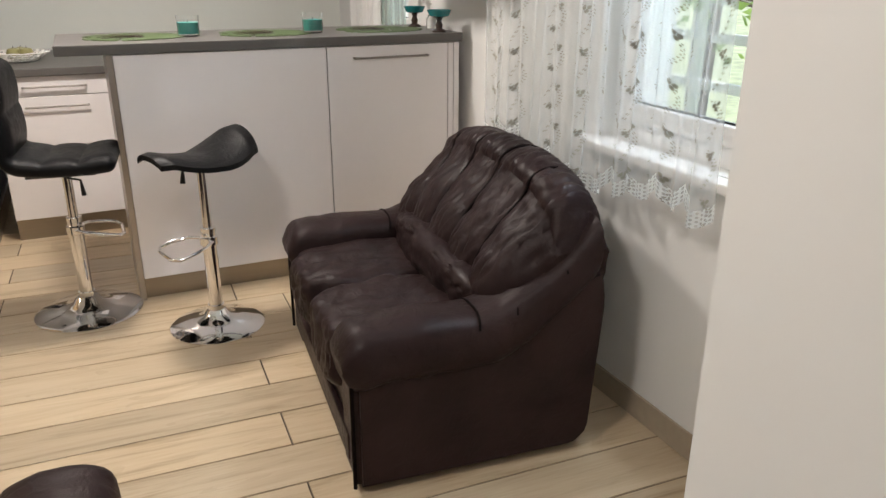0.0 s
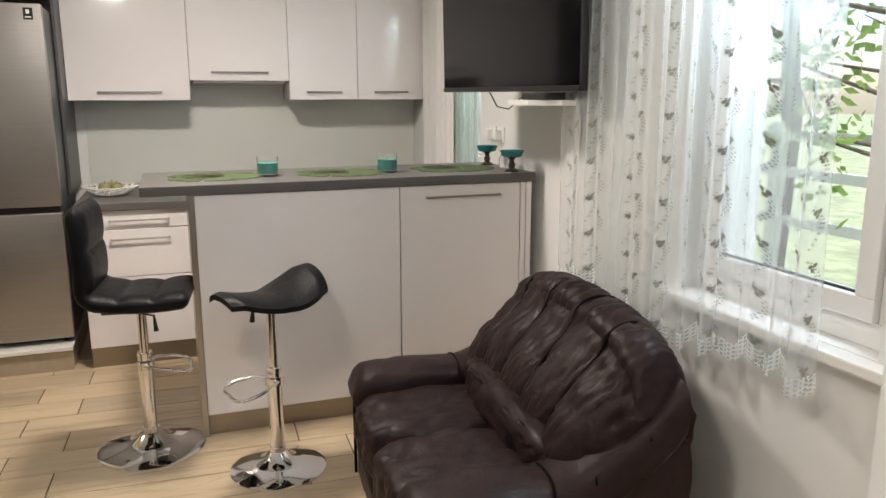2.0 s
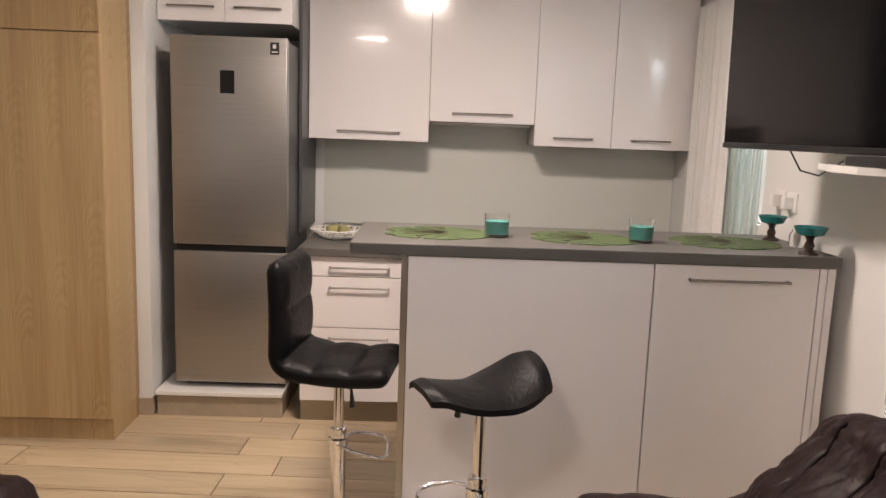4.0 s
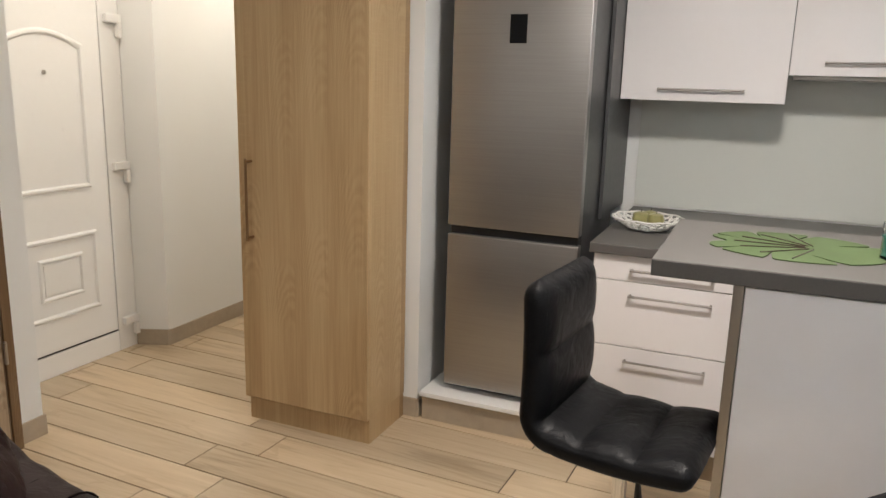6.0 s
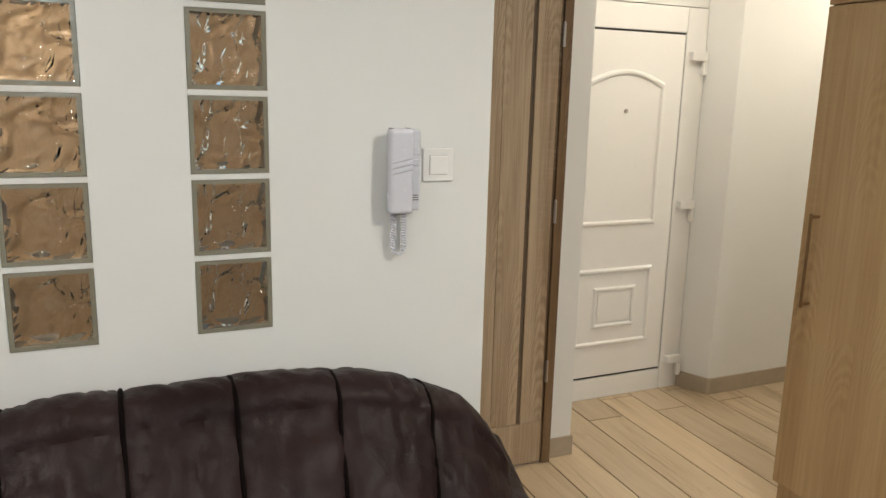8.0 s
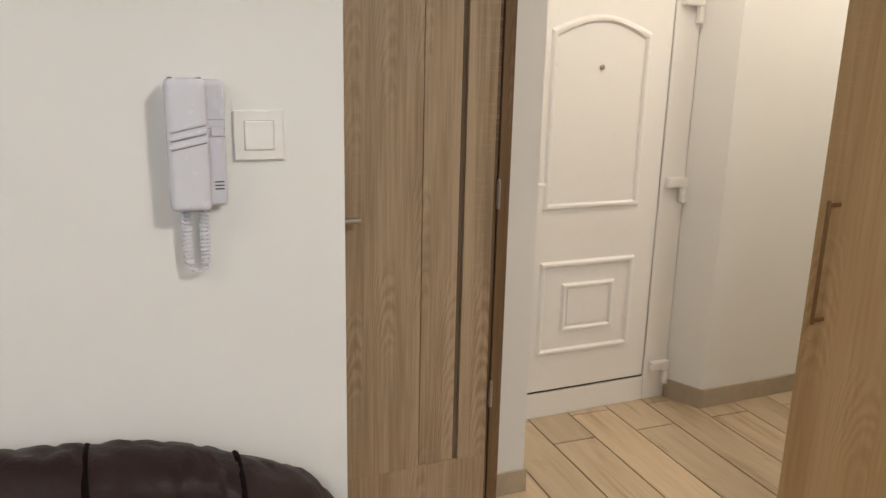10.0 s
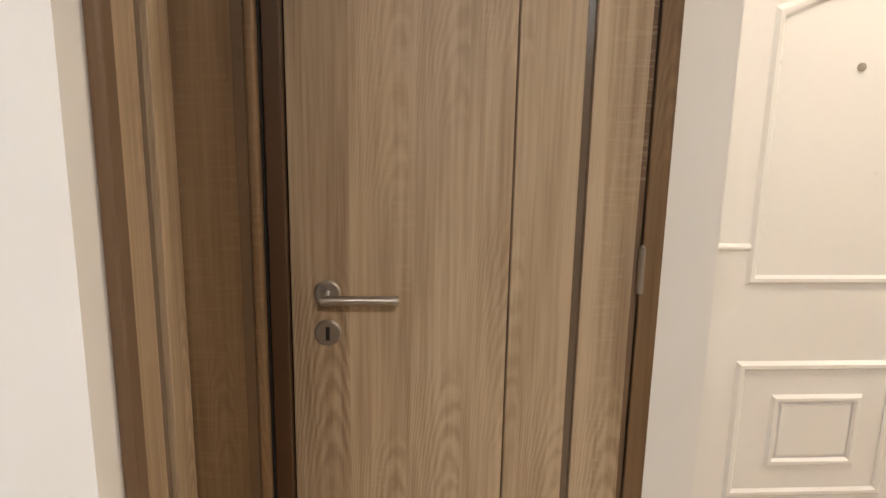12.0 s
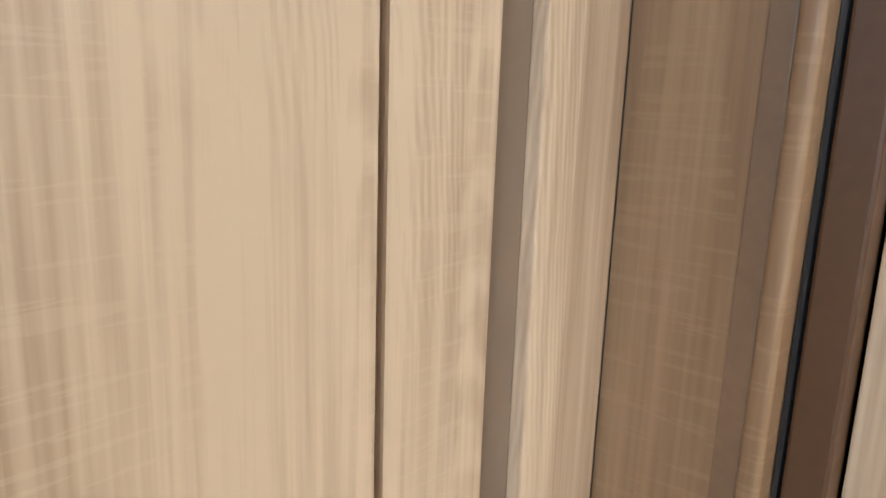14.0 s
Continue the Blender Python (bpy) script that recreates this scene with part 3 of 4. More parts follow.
def fence():
    t = thing("garden_fence", (4.2, 3.0, -0.3), "pale painted garden rail fence", "fence")
    for z in (0.62, 0.95, 1.20):
        part("rail", B((4.18, 4.22, -1.5, 8.5, z, z + 0.07), bevel=0.006), RAILPAINT, t)
    for i in range(6):
        part("post", B((4.22, 4.30, -1.4 + i * 1.9, -1.32 + i * 1.9, -0.3, 1.32), bevel=0.006), RAILPAINT, t)


fence()

# ---- doors ----


def oak_leaf(t, along, face, out, a0, a1, stile, z1=2.02, flip=False, groove=0.005, trim=0.0):
    """A flush oak leaf with an inset vertical panel and a grey strip. along: axis of its width; out: sign of its front."""
    d = a1 - a0
    e = (a0, a0 + stile, a0 + stile + 0.100 + groove + trim, a0 + stile + 0.140 + groove, a1)
    if flip:
        e = tuple(a0 + a1 - v for v in e)[::-1]
    z0, pz0, pz1 = 0.012, 0.20, 1.96
    thick = 0.04

    def slab(name, a, b, c, dz, recess, material, label="", bevel=0.0025, parent=t):
        f0, f1 = sorted((face - out * recess, face - out * thick))
        bb = (a, b, f0, f1, c, dz) if along == "x" else (f0, f1, a, b, c, dz)
        return part(name, B(bb, bevel=bevel), material, parent, label)

    leaf = slab("leaf", e[0], e[4], z0, pz0, 0.0, OAK_DOOR, "oak foil door leaf")
    slab("top_rail", e[0], e[4], pz1, z1, 0.0, OAK_DOOR, parent=leaf)
    slab("wide_stile", *((e[0], e[1]) if not flip else (e[3], e[4])), pz0, pz1, 0.0, OAK_DOOR, parent=leaf)
    slab("narrow_stile", *((e[3], e[4]) if not flip else (e[0], e[1])), pz0, pz1, 0.0, OAK_DOOR, parent=leaf)
    pa, pb = (e[1] + groove, e[2]) if not flip else (e[2], e[3] - groove)
    slab("inset_panel", pa, pb, pz0, pz1, 0.007, OAK_DOOR, parent=leaf, bevel=0.003)
    ga, gb = (e[2], e[3]) if not flip else (e[1], e[2])
    slab("grey_strip", ga, gb, pz0, pz1, 0.012, GREYSTRIP, "narrow grey-brown glass strip", parent=leaf)
    b0, b1 = (e[1], e[1] + groove) if not flip else (e[3] - groove, e[3])
    slab("groove", b0, b1, pz0, pz1, 0.014, SHADEDWOOD, parent=leaf, bevel=0)
    return leaf


def lever(t, x, y, z):
    """Round-rose lever handle on a leaf that faces +x, pointing to +y."""
    h = part("handle", tube([(x + 0.050, y - 0.009, z), (x + 0.050, y + 0.136, z)], 0.0088, 16), NICKEL, t, "satin steel lever handle", smooth=True)
    part("neck", tube([(x + 0.006, y, z), (x + 0.050, y, z)], 0.0088, 16), NICKEL, h, smooth=True)
    for zz, nm in ((z, "rose"), (z - 0.079, "key_rose")):
        bm = bmesh.new()
        rings(bm, [[(x + dx, y + r * math.cos(k * math.pi / 16), zz + r * math.sin(k * math.pi / 16)) for k in range(32)] for r, dx in ((0.026, 0.0), (0.026, 0.006), (0.023, 0.009))])
        rose = part(nm, bm, NICKEL, h, smooth=True)
    part("keyhole", B((x + 0.0095, x + 0.0105, y - 0.004, y + 0.004, z - 0.093, z - 0.065), bevel=0.0003), BLACKPLASTIC, h)


def door_one():
    x = -2.409
    t = thing("door_1", (x, 3.2, 0), "closed grey-oak interior door with steel lever handle", "door")
    t["kind"] = "structure"
    oak_leaf(t, "y", x, 1, 2.853, 3.530, 0.419, trim=0.024)
    part("jamb", B((-2.56, x - 0.004, 2.832, 2.850, 0, 2.026), (-2.56, x - 0.004, 3.533, 3.554, 0, 2.026), (-2.56, x - 0.004, 2.832, 3.554, 2.026, 2.04)), SHADEDWOOD, t, "oak jamb with its shadow put into the colour")
    part("casing", B((-2.44, x + 0.006, 3.533, 3.574, 0.0, 2.10), bevel=0.004), OAK_CASING, t)
    part("casing", B((-2.44, x + 0.006, 2.803, 3.533, 2.03, 2.10), bevel=0.004), OAK_CASING, t)
    part("casing", B((-2.44, x + 0.034, 2.818, 2.850, 0.0, 2.03), bevel=0.003), SHADEDCASING, t)
    lever(t, x, 2.922, 1.078)
    for z in (0.43, 1.125, 1.83):
        hg = part("hinge", tube([(x + 0.010, 3.531, z - 0.045), (x + 0.010, 3.531, z + 0.045)], 0.007, 10), NICKEL, t, "steel hinge barrel", smooth=True)
        part("pin", lathe([(0.003, z + 0.045), (0.0055, z + 0.047), (0.003, z + 0.052)], (x + 0.010, 3.531, 0), 10), NICKEL, hg, smooth=True)


def door_two():
    y = 2.67
    t = thing("door_2", (-2.05, y, 0), "closed warm oak interior door in a deep jamb", "door")
    t["kind"] = "structure"
    oak_leaf(t, "x", y, 1, -2.352, -1.676, 0.412, flip=True, groove=0.013)
    return t


def door_two_frame(t):
    y = 2.67
    part("jamb", B((-2.43, -2.357, 2.62, 2.798, 0, 2.04), (-1.674, -1.669, 2.62, 2.798, 0, 2.04), (-2.43, -1.669, 2.62, 2.798, 2.024, 2.04), bevel=0.002), OAK_CASING, t)
    # narrow casing coloured dark for the grazing light on it
    part("casing", B((-1.672, -1.642, 2.800, 2.814, 0.0, 2.10), bevel=0.004), SHADEDWOOD, t)
    part("casing", B((-2.350, -1.672, 2.800, 2.814, 2.03, 2.10), bevel=0.004), OAK_CASING, t)
    part("casing", B((-2.432, -2.354, 2.771, 2.792, 0.0, 2.10), bevel=0.002), SHADEDWOOD, t)
    part("casing_bead", B((-2.432, -2.345, 2.793, 2.8115, 0.0, 2.10), bevel=0.006, segments=3), OAK_CASING, t, smooth=True)
    part("seal", B((-2.357, -2.3535, 2.660, 2.668, 0.0, 2.024)), BLACKPLASTIC, t)
    part("seal", B((-2.42, -2.372, 2.8125, 2.8165, 0.0, 2.024)), BLACKPLASTIC, t)


door_one()
door_two_frame(door_two())


def ridge_frame(y0, y1, z0, z1, x, w=0.022, arch=0.0):
    """A raised moulding round a door panel, on a face that looks to +x; arch: how far its top bows up."""
    def outline(g):
        pts = [(y0 + g, z0 + g), (y1 - g, z0 + g)]
        if arch:
            n = 12
            for i in range(n + 1):
                s = i / n
                pts.append((y1 - g + (y0 - y1 + 2 * g) * s, z1 - g + arch * math.sin(math.pi * s)))
        else:
            pts += [(y1 - g, z1 - g), (y0 + g, z1 - g)]
        return pts
    bm = bmesh.new()
    loops = [[(x + d, a, b) for a, b in outline(g)] for g, d in ((0.0, 0.0), (w * 0.35, 0.011), (w * 0.7, 0.011), (w, 0.002))]
    rings(bm, loops, cap=False)
    return bm


def entrance_door():
    x = -2.945
    t = thing("door_3", (x, 4.2, 0), "closed white plastic entrance door with arched relief panels", "door")
    t["kind"] = "structure"
    part("frame", B((x - 0.05, x + 0.012, 4.604, 4.735, 0.0, 2.05), (x - 0.05, x + 0.012, 3.702, 3.79, 0.0, 2.05), (x - 0.05, x + 0.012, 3.79, 4.604, 1.925, 2.05), (x - 0.05, x + 0.012, 3.79, 4.604, 0.0, 0.118), bevel=0.005), UPVC, t)
    part("gap", B((x - 0.04, x + 0.003, 3.79, 4.604, 0.118, 1.925)), BLACKPLASTIC, t, "black rubber seal line")
    leaf = part("leaf", B((x + 0.004, x + 0.016, 3.798, 4.593, 0.131, 1.914), bevel=0.003), UPVC, t)
    f = x + 0.016
    part("panel_relief", ridge_frame(4.008, 4.485, 0.945, 1.672, f, 0.028, 0.062), UPVC, leaf, smooth=True)
    part("panel_relief", ridge_frame(4.010, 4.492, 0.298, 0.722, f, 0.028), UPVC, leaf, smooth=True)
    part("panel_relief", ridge_frame(4.124, 4.393, 0.398, 0.620, f, 0.024), UPVC, leaf, smooth=True)
    part("panel_field", B((f - 0.001, f + 0.005, 4.154, 4.363, 0.430, 0.589), bevel=0.003), UPVC, leaf)
    bm = bmesh.new()
    rings(bm, [[(f + d, 4.252 + r * math.cos(k * 0.4488), 1.528 + r * math.sin(k * 0.4488)) for k in range(14)] for r, d in ((0.011, 0.0), (0.011, 0.005), (0.006, 0.006))])
    part("peephole", bm, NICKEL, leaf, "small brass peephole", smooth=True)
    part("handle", tube([(f, 3.86, 1.062), (f + 0.045, 3.86, 1.062), (f + 0.05, 3.875, 1.062), (f + 0.05, 3.985, 1.062)], 0.010), UPVC, leaf, "white lever handle", smooth=True)
    for z in (0.16, 1.03, 1.80):
        h = part("hinge", B((x + 0.012, x + 0.042, 4.628, 4.730, z - 0.012, z + 0.032), bevel=0.006), UPVC, t)
        part("knuckle", B((x + 0.014, x + 0.046, 4.702, 4.728, z - 0.085, z - 0.012), bevel=0.008), UPVC, h)


entrance_door()

# ---- glass blocks, intercom, switch ----


def glass_blocks():
    first = None
    for a, b in GY:
        yc = (a + b) / 2
        for i in range(6):
            z = GZ + GS * i
            if first is None:
                first = thing("glass_block", (IX - 0.05, yc, z), "square wavy clear glass block set in the white wall", "glass block", "glass blocks in the wall")
                w = (b - a) / 2
                part("body", B((IX - 0.085, IX - 0.006, yc - w + 0.010, yc + w - 0.010, z + 0.010, z + 0.170), bevel=0.006), BLOCK, first, smooth=True)
                part("rim", wall_mesh("x", IX - 0.09, IX + 0.002, yc - w + 0.001, yc + w - 0.001, z + 0.001, z + 0.178, [(yc - w + 0.011, yc + w - 0.011, z + 0.011, z + 0.169)]), BLOCKEDGE, first, "grey-green frosted rim")
            else:
                copy_thing(first, pose(IX - 0.05, yc, z))
            setting("trim", B((IX - 0.10, IX + 0.0005, a, b, z + 0.179, z + GS)), MORTAR, "white mortar bar between glass blocks")


glass_blocks()


def intercom():
    x = IX
    t = thing("intercom", (x, 2.54, 1.288), "pale grey wall intercom handset with coiled cord", "intercom")
    part("base", B((x, x + 0.030, 2.512, 2.590, 1.296, 1.503), bevel=0.008, segments=3), PLASTIC, t)
    bm = B((x + 0.028, x + 0.062, 2.496, 2.560, 1.292, 1.506), bevel=0.014, segments=4)
    hs = part("handset", bm, PLASTIC, t, smooth=True)
    for i in range(3):
        bm = bmesh.new()
        box(bm, x + 0.0610, x + 0.0655, 2.498, 2.558, -0.0030, 0.0030)
        bmesh.ops.rotate(bm, verts=bm.verts, cent=(x + 0.066, 2.53, 0), matrix=Matrix.Rotation(radians(12), 3, "X"))
        bmesh.ops.translate(bm, verts=bm.verts, vec=(0, 0, 1.403 + i * 0.014))
        bmesh.ops.bevel(bm, geom=bm.edges[:], offset=0.0012, segments=2, affect="EDGES")
        part("ridge", bm, PLASTIC, hs)
        bm = bmesh.new()
        box(bm, x + 0.0615, x + 0.0628, 2.500, 2.556, -0.0050, -0.0036)
        bmesh.ops.rotate(bm, verts=bm.verts, cent=(x + 0.066, 2.53, 0), matrix=Matrix.Rotation(radians(12), 3, "X"))
        bmesh.ops.translate(bm, verts=bm.verts, vec=(0, 0, 1.403 + i * 0.014))
        part("ridge_groove", bm, GROOVEGREY, hs)
        part("base_line", B((x + 0.029, x + 0.0304, 2.562, 2.589, 1.4105 + i * 0.014, 1.4115 + i * 0.014)), GROOVEGREY, t)
    for yy in (2.503, 2.546):
        part("clip_slot", B((x + 0.030, x + 0.050, yy, yy + 0.007, 1.5045, 1.5068)), BLACKPLASTIC, t)
    for i in range(3):
        part("slot", B((x + 0.029, x + 0.0308, 2.569, 2.584, 1.323 + i * 0.006, 1.325 + i * 0.006)), BLACKPLASTIC, t)
    part("button", B((x + 0.029, x + 0.034, 2.567, 2.586, 1.413, 1.428), bevel=0.001), PLASTIC, t)
    pts, turns = [], 30
    for i in range(turns * 10 + 1):
        s = i / (turns * 10)
        a = s * turns * 2 * math.pi
        if s < 0.42:
            cy, cz, down = 2.520, 1.288 - s / 0.42 * 0.085, 1
        elif s < 0.58:
            b = (s - 0.42) / 0.16 * math.pi
            cy, cz, down = 2.5345 - 0.0145 * math.cos(b), 1.203 - 0.020 * math.sin(b), 0
        else:
            cy, cz, down = 2.549, 1.203 + (s - 0.58) / 0.42 * 0.085, 1
        pts.append((x + 0.022 + 0.0065 * math.cos(a), cy + 0.0065 * math.sin(a), cz))
    part("coiled_cord", tube(pts, 0.0022, 5), PLASTIC, t, "pale coiled cord hanging in a loop", smooth=True)


intercom()


def light_switch():
    x, y, z = IX, 2.648, 1.410
    t = thing("light_switch", (x, y, z), "square white light switch with a single rocker", "light switch")
    part("plate", B((x, x + 0.008, y - 0.0425, y + 0.0425, z - 0.0425, z + 0.0425), bevel=0.003, segments=3), UPVC, t)
    part("gap", B((x + 0.007, x + 0.0085, y - 0.0252, y + 0.0252, z - 0.0252, z + 0.0252)), GROOVEGREY, t)
    part("rocker", B((x + 0.008, x + 0.012, y - 0.0245, y + 0.0245, z - 0.0245, z + 0.0245), bevel=0.002), UPVC, t)


light_switch()

# ---- closet ----


def closet():
    x0, x1, y0, y1 = -1.760, -1.134, 4.205, 4.563
    t = thing("closet", (-1.43, 4.33, 0), "tall light oak hallway closet with closed door", "closet")
    part("body", B((x0, x1, y0 + 0.020, y1, 0.114, 2.44), bevel=0.002, segments=1), OAK_CLOSET, t)
    part("plinth", B((x0 + 0.005, x1 - 0.004, y0 + 0.030, y1, 0.0, 0.114)), OAK_CLOSET, t)
    d = part("door", B((x0, x1, y0, y0 + 0.018, 0.116, 1.923), bevel=0.0015, segments=1), OAK_CLOSET, t)
    h = part("handle", tube([(-1.695, y0 - 0.040, 0.850), (-1.695, y0 - 0.040, 1.200)], 0.006), BRONZE, d, "slim bronze bar handle", smooth=True)
    for z in (0.862, 1.187):
        part("post", tube([(-1.695, y0, z), (-1.695, y0 - 0.040, z)], 0.0065), BRONZE, h, smooth=True)
    part("upper_door", B((x0, x1, y0, y0 + 0.018, 1.928, 2.44), bevel=0.0015, segments=1), OAK_CLOSET, t)


closet()

# ---- kitchen ----


def bar_handle(parent, x0, x1, y, z, out=0.021, r=0.005):
    """A bow handle along x, in front of a face at y that looks to -y."""
    h = part("handle", tube([(x0, y - out, z), (x1, y - out, z)], r, 8), HANDLE, parent, "brushed steel bar handle", smooth=True)
    for x in (x0 + 0.006, x1 - 0.006):
        part("post", tube([(x, y, z), (x, y - out, z)], r * 1.15, 8), HANDLE, h, smooth=True)


def fridge():
    x0, x1, y0, y1, z0, z1 = -0.962, -0.374, 4.622, 5.32, 0.168, 1.978
    p = thing("fridge_platform", (-0.66, 4.9, 0), "low tiled platform with a white top under the fridge", "platform")
    part("top", B((-1.050, -0.380, 4.549, 5.52, 0.118, 0.140), bevel=0.004), UPVC, p)
    part("face", B((-1.045, -0.385, 4.572, 5.52, 0.0, 0.118)), BASEBOARD, p)
    t = thing("fridge", (-0.63, 4.95, 0.140), "tall brushed steel fridge freezer with two doors", "fridge")
    part("body", B((x0 + 0.004, x1 - 0.004, y0 + 0.062, y1, z0, z1 - 0.01), bevel=0.006), DARKGREY, t)
    for fx in (x0 + 0.05, x1 - 0.05):
        for fy in (y0 + 0.1, y1 - 0.06):
            part("foot", lathe([(0.020, 0.140), (0.020, 0.150), (0.012, 0.152), (0.012, z0)], (fx, fy, 0), 12), BLACKPLASTIC, t)
    part("lower_door", B((x0, x1, y0, y0 + 0.055, z0 + 0.005, 0.882), bevel=0.007, segments=3), STEEL, t, smooth=True)
    up = part("upper_door", B((x0, x1, y0, y0 + 0.055, 0.919, z1), bevel=0.007, segments=3), STEEL, t, smooth=True)
    part("handle_recess", B((x0 + 0.008, x1 - 0.008, y0 + 0.022, y0 + 0.06, 0.880, 0.921)), BLACKPLASTIC, t, "dark recessed grip between the doors")
    part("display", B((-0.712, -0.640, y0 - 0.0015, y0 + 0.004, 1.696, 1.810), bevel=0.001), SCREEN, up, "small black display panel")
    st = part("sticker", B((-0.460, -0.415, y0 - 0.001, y0 + 0.004, 1.895, 1.955)), BLACKPLASTIC, up, "small dark sticker")
    part("sticker_mark", B((-0.447, -0.430, y0 - 0.002, y0, 1.925, 1.945)), PORCELAIN, st)
    part("sticker_bar", B((-0.453, -0.423, y0 - 0.002, y0, 1.905, 1.911)), PORCELAIN, st)


fridge()


def cupboard(name, x0, x1, y, back, z0, z1, label, group, doors=1, handle=None, body=None):
    t = thing(name, ((x0 + x1) / 2, (y + back) / 2, z0), label, "cabinet", group)
    part("body", B((x0 + 0.001, x1 - 0.001, y + 0.021, back, z0, z1), bevel=0.001, segments=1), GLOSS, t)
    w = (x1 - x0) / doors
    for i in range(doors):
        a, b = x0 + w * i + 0.0015, x0 + w * (i + 1) - 0.0015
        d = part("door", B((a, b, y, y + 0.019, z0, z1 - 0.002), bevel=0.002), GLOSS, t)
        if handle:
            c, hw, hz = (a + b) / 2, handle[0] / 2, handle[1]
            bar_handle(d, c - hw, c + hw, y, hz)
    return t


UP, top = 5.205, 2.42
cupboard("wall_cabinet", -0.355, 0.350, UP, KY - 0.01, 1.480, top, "white gloss wall cabinet with steel bar handle", "kitchen wall cabinets", 1, (0.37, 1.531))
cupboard("hood_cabinet", 0.350, 0.972, UP, KY - 0.01, 1.602, top, "short white gloss cabinet over the cooker", "kitchen wall cabinets", 1, (0.355, 1.655))
cupboard("wall_cabinet", 0.972, 1.432, UP, KY - 0.01, 1.480, top, "white gloss wall cabinet with steel bar handle", "kitchen wall cabinets", 1, (0.235, 1.531))
cupboard("wall_cabinet", 1.432, 1.900, UP, KY - 0.01, 1.480, top, "white gloss wall cabinet with steel bar handle", "kitchen wall cabinets", 1, (0.235, 1.531))
cupboard("fridge_cabinet", -1.064, -0.375, 4.75, KY - 0.01, 2.062, 2.56, "white gloss two-door cabinet above the fridge", "kitchen wall cabinets", 2, (0.24, 2.135))
single("hood_underside", B((0.37, 0.95, UP + 0.03, KY - 0.02, 1.585, 1.601), bevel=0.002), NICKEL, "thin steel cooker hood under the short cabinet", "cooker hood")
single("back_splash", B((-0.30, KX - 0.004, KY - 0.008, KY - 0.002, 0.945, 1.60)), SPLASH, "glossy pale grey-green back splash panel", "back splash", kind="structure")
single("tall_end_panel", B((-0.373, -0.357, 4.98, KY - 0.01, 0.945, 2.42), bevel=0.001, segments=1), DARKGREY, "dark filler panel between fridge and cabinets", "panel")


def drawer_unit(x0, x1, label):
    y, back = 4.508, KY - 0.01
    t = thing("drawer_unit", ((x0 + x1) / 2, 5.0, 0), label, "drawer unit", "kitchen base cabinets")
    part("body", B((x0, x1, y + 0.021, back, 0.125, 0.895)), GLOSS, t)
    part("plinth", B((x0, x1, y + 0.050, y + 0.065, 0.0, 0.125)), PLINTH, t, "brown aluminium plinth")
    for a, b in ((0.128, 0.521), (0.525, 0.790), (0.794, 0.894)):
        d = part("drawer_front", B((x0 + 0.002, x1 - 0.002, y, y + 0.019, a, b), bevel=0.002), GLOSS, t)
        bar_handle(d, x0 + 0.148, x0 + 0.460, y, b - 0.053)


drawer_unit(-0.285, 0.31, "white gloss three-drawer base unit with steel handles")
drawer_unit(0.312, 0.93, "white gloss three-drawer base unit with steel handles")
drawer_unit(0.932, 1.925, "wide white gloss three-drawer base unit")
single("worktop", B((-0.300, KX - 0.003, 4.488, KY - 0.009, 0.897, 0.937), bevel=0.004), COUNTER, "dark grey stone-look kitchen worktop", "worktop")


def peninsula():
    y, back = 3.412, 3.92
    t = thing("peninsula_unit", (1.08, 3.65, 0), "white gloss breakfast bar unit with closed panels", "cabinet")
    part("end_panel", B((0.262, 0.286, y, back, 0.0, 1.096), bevel=0.001, segments=1), NICKEL, t, "grey aluminium-edged end panel")
    part("body", B((0.287, 1.870, y + 0.022, back, 0.102, 1.096)), GLOSS, t)
    part("front_panel", B((0.288, 1.189, y, y + 0.019, 0.104, 1.094), bevel=0.002), GLOSS, t)
    d = part("door", B((1.194, 1.803, y, y + 0.019, 0.104, 1.094), bevel=0.002), GLOSS, t)
    bar_handle(d, 1.318, 1.692, y, 1.040, 0.022, 0.0055)
    part("filler_strip", B((1.808, 1.835, y + 0.002, y + 0.020, 0.0, 1.094), bevel=0.001, segments=1), GLOSS, t)
    part("filler_strip", B((1.839, 1.868, y + 0.004, y + 0.020, 0.0, 1.094), bevel=0.001, segments=1), GLOSS, t)
    part("plinth", B((0.288, 1.806, y + 0.030, y + 0.045, 0.0, 0.102)), PLINTH, t, "brown aluminium plinth")
    single("bar_worktop", B((0.074, 1.878, 3.398, 4.020, 1.098, 1.140), bevel=0.004), COUNTER, "dark grey stone-look breakfast bar worktop", "worktop")


peninsula()


def candle(x, y):
    z = 1.140
    t = thing("candle", (x, y, z), "teal candle in a clear glass tumbler on the bar", "candle", "candles on the bar")
    part("tumbler", lathe([(0.040, z), (0.0475, z + 0.004), (0.050, z + 0.092), (0.0475, z + 0.092), (0.0455, z + 0.012), (0.0, z + 0.012)], (x, y, 0)), CLEAR, t, smooth=True)
    w = part("wax", lathe([(0.0, z + 0.0125), (0.0450, z + 0.0125), (0.0468, z + 0.062), (0.0, z + 0.060)], (x, y, 0)), TEAL, t, "teal wax", smooth=True)
    part("wick", tube([(x, y, z + 0.060), (x + 0.002, y, z + 0.072)], 0.0012, 5), DARKBROWN, w)


candle(0.629, 3.675)
candle(1.200, 3.653)


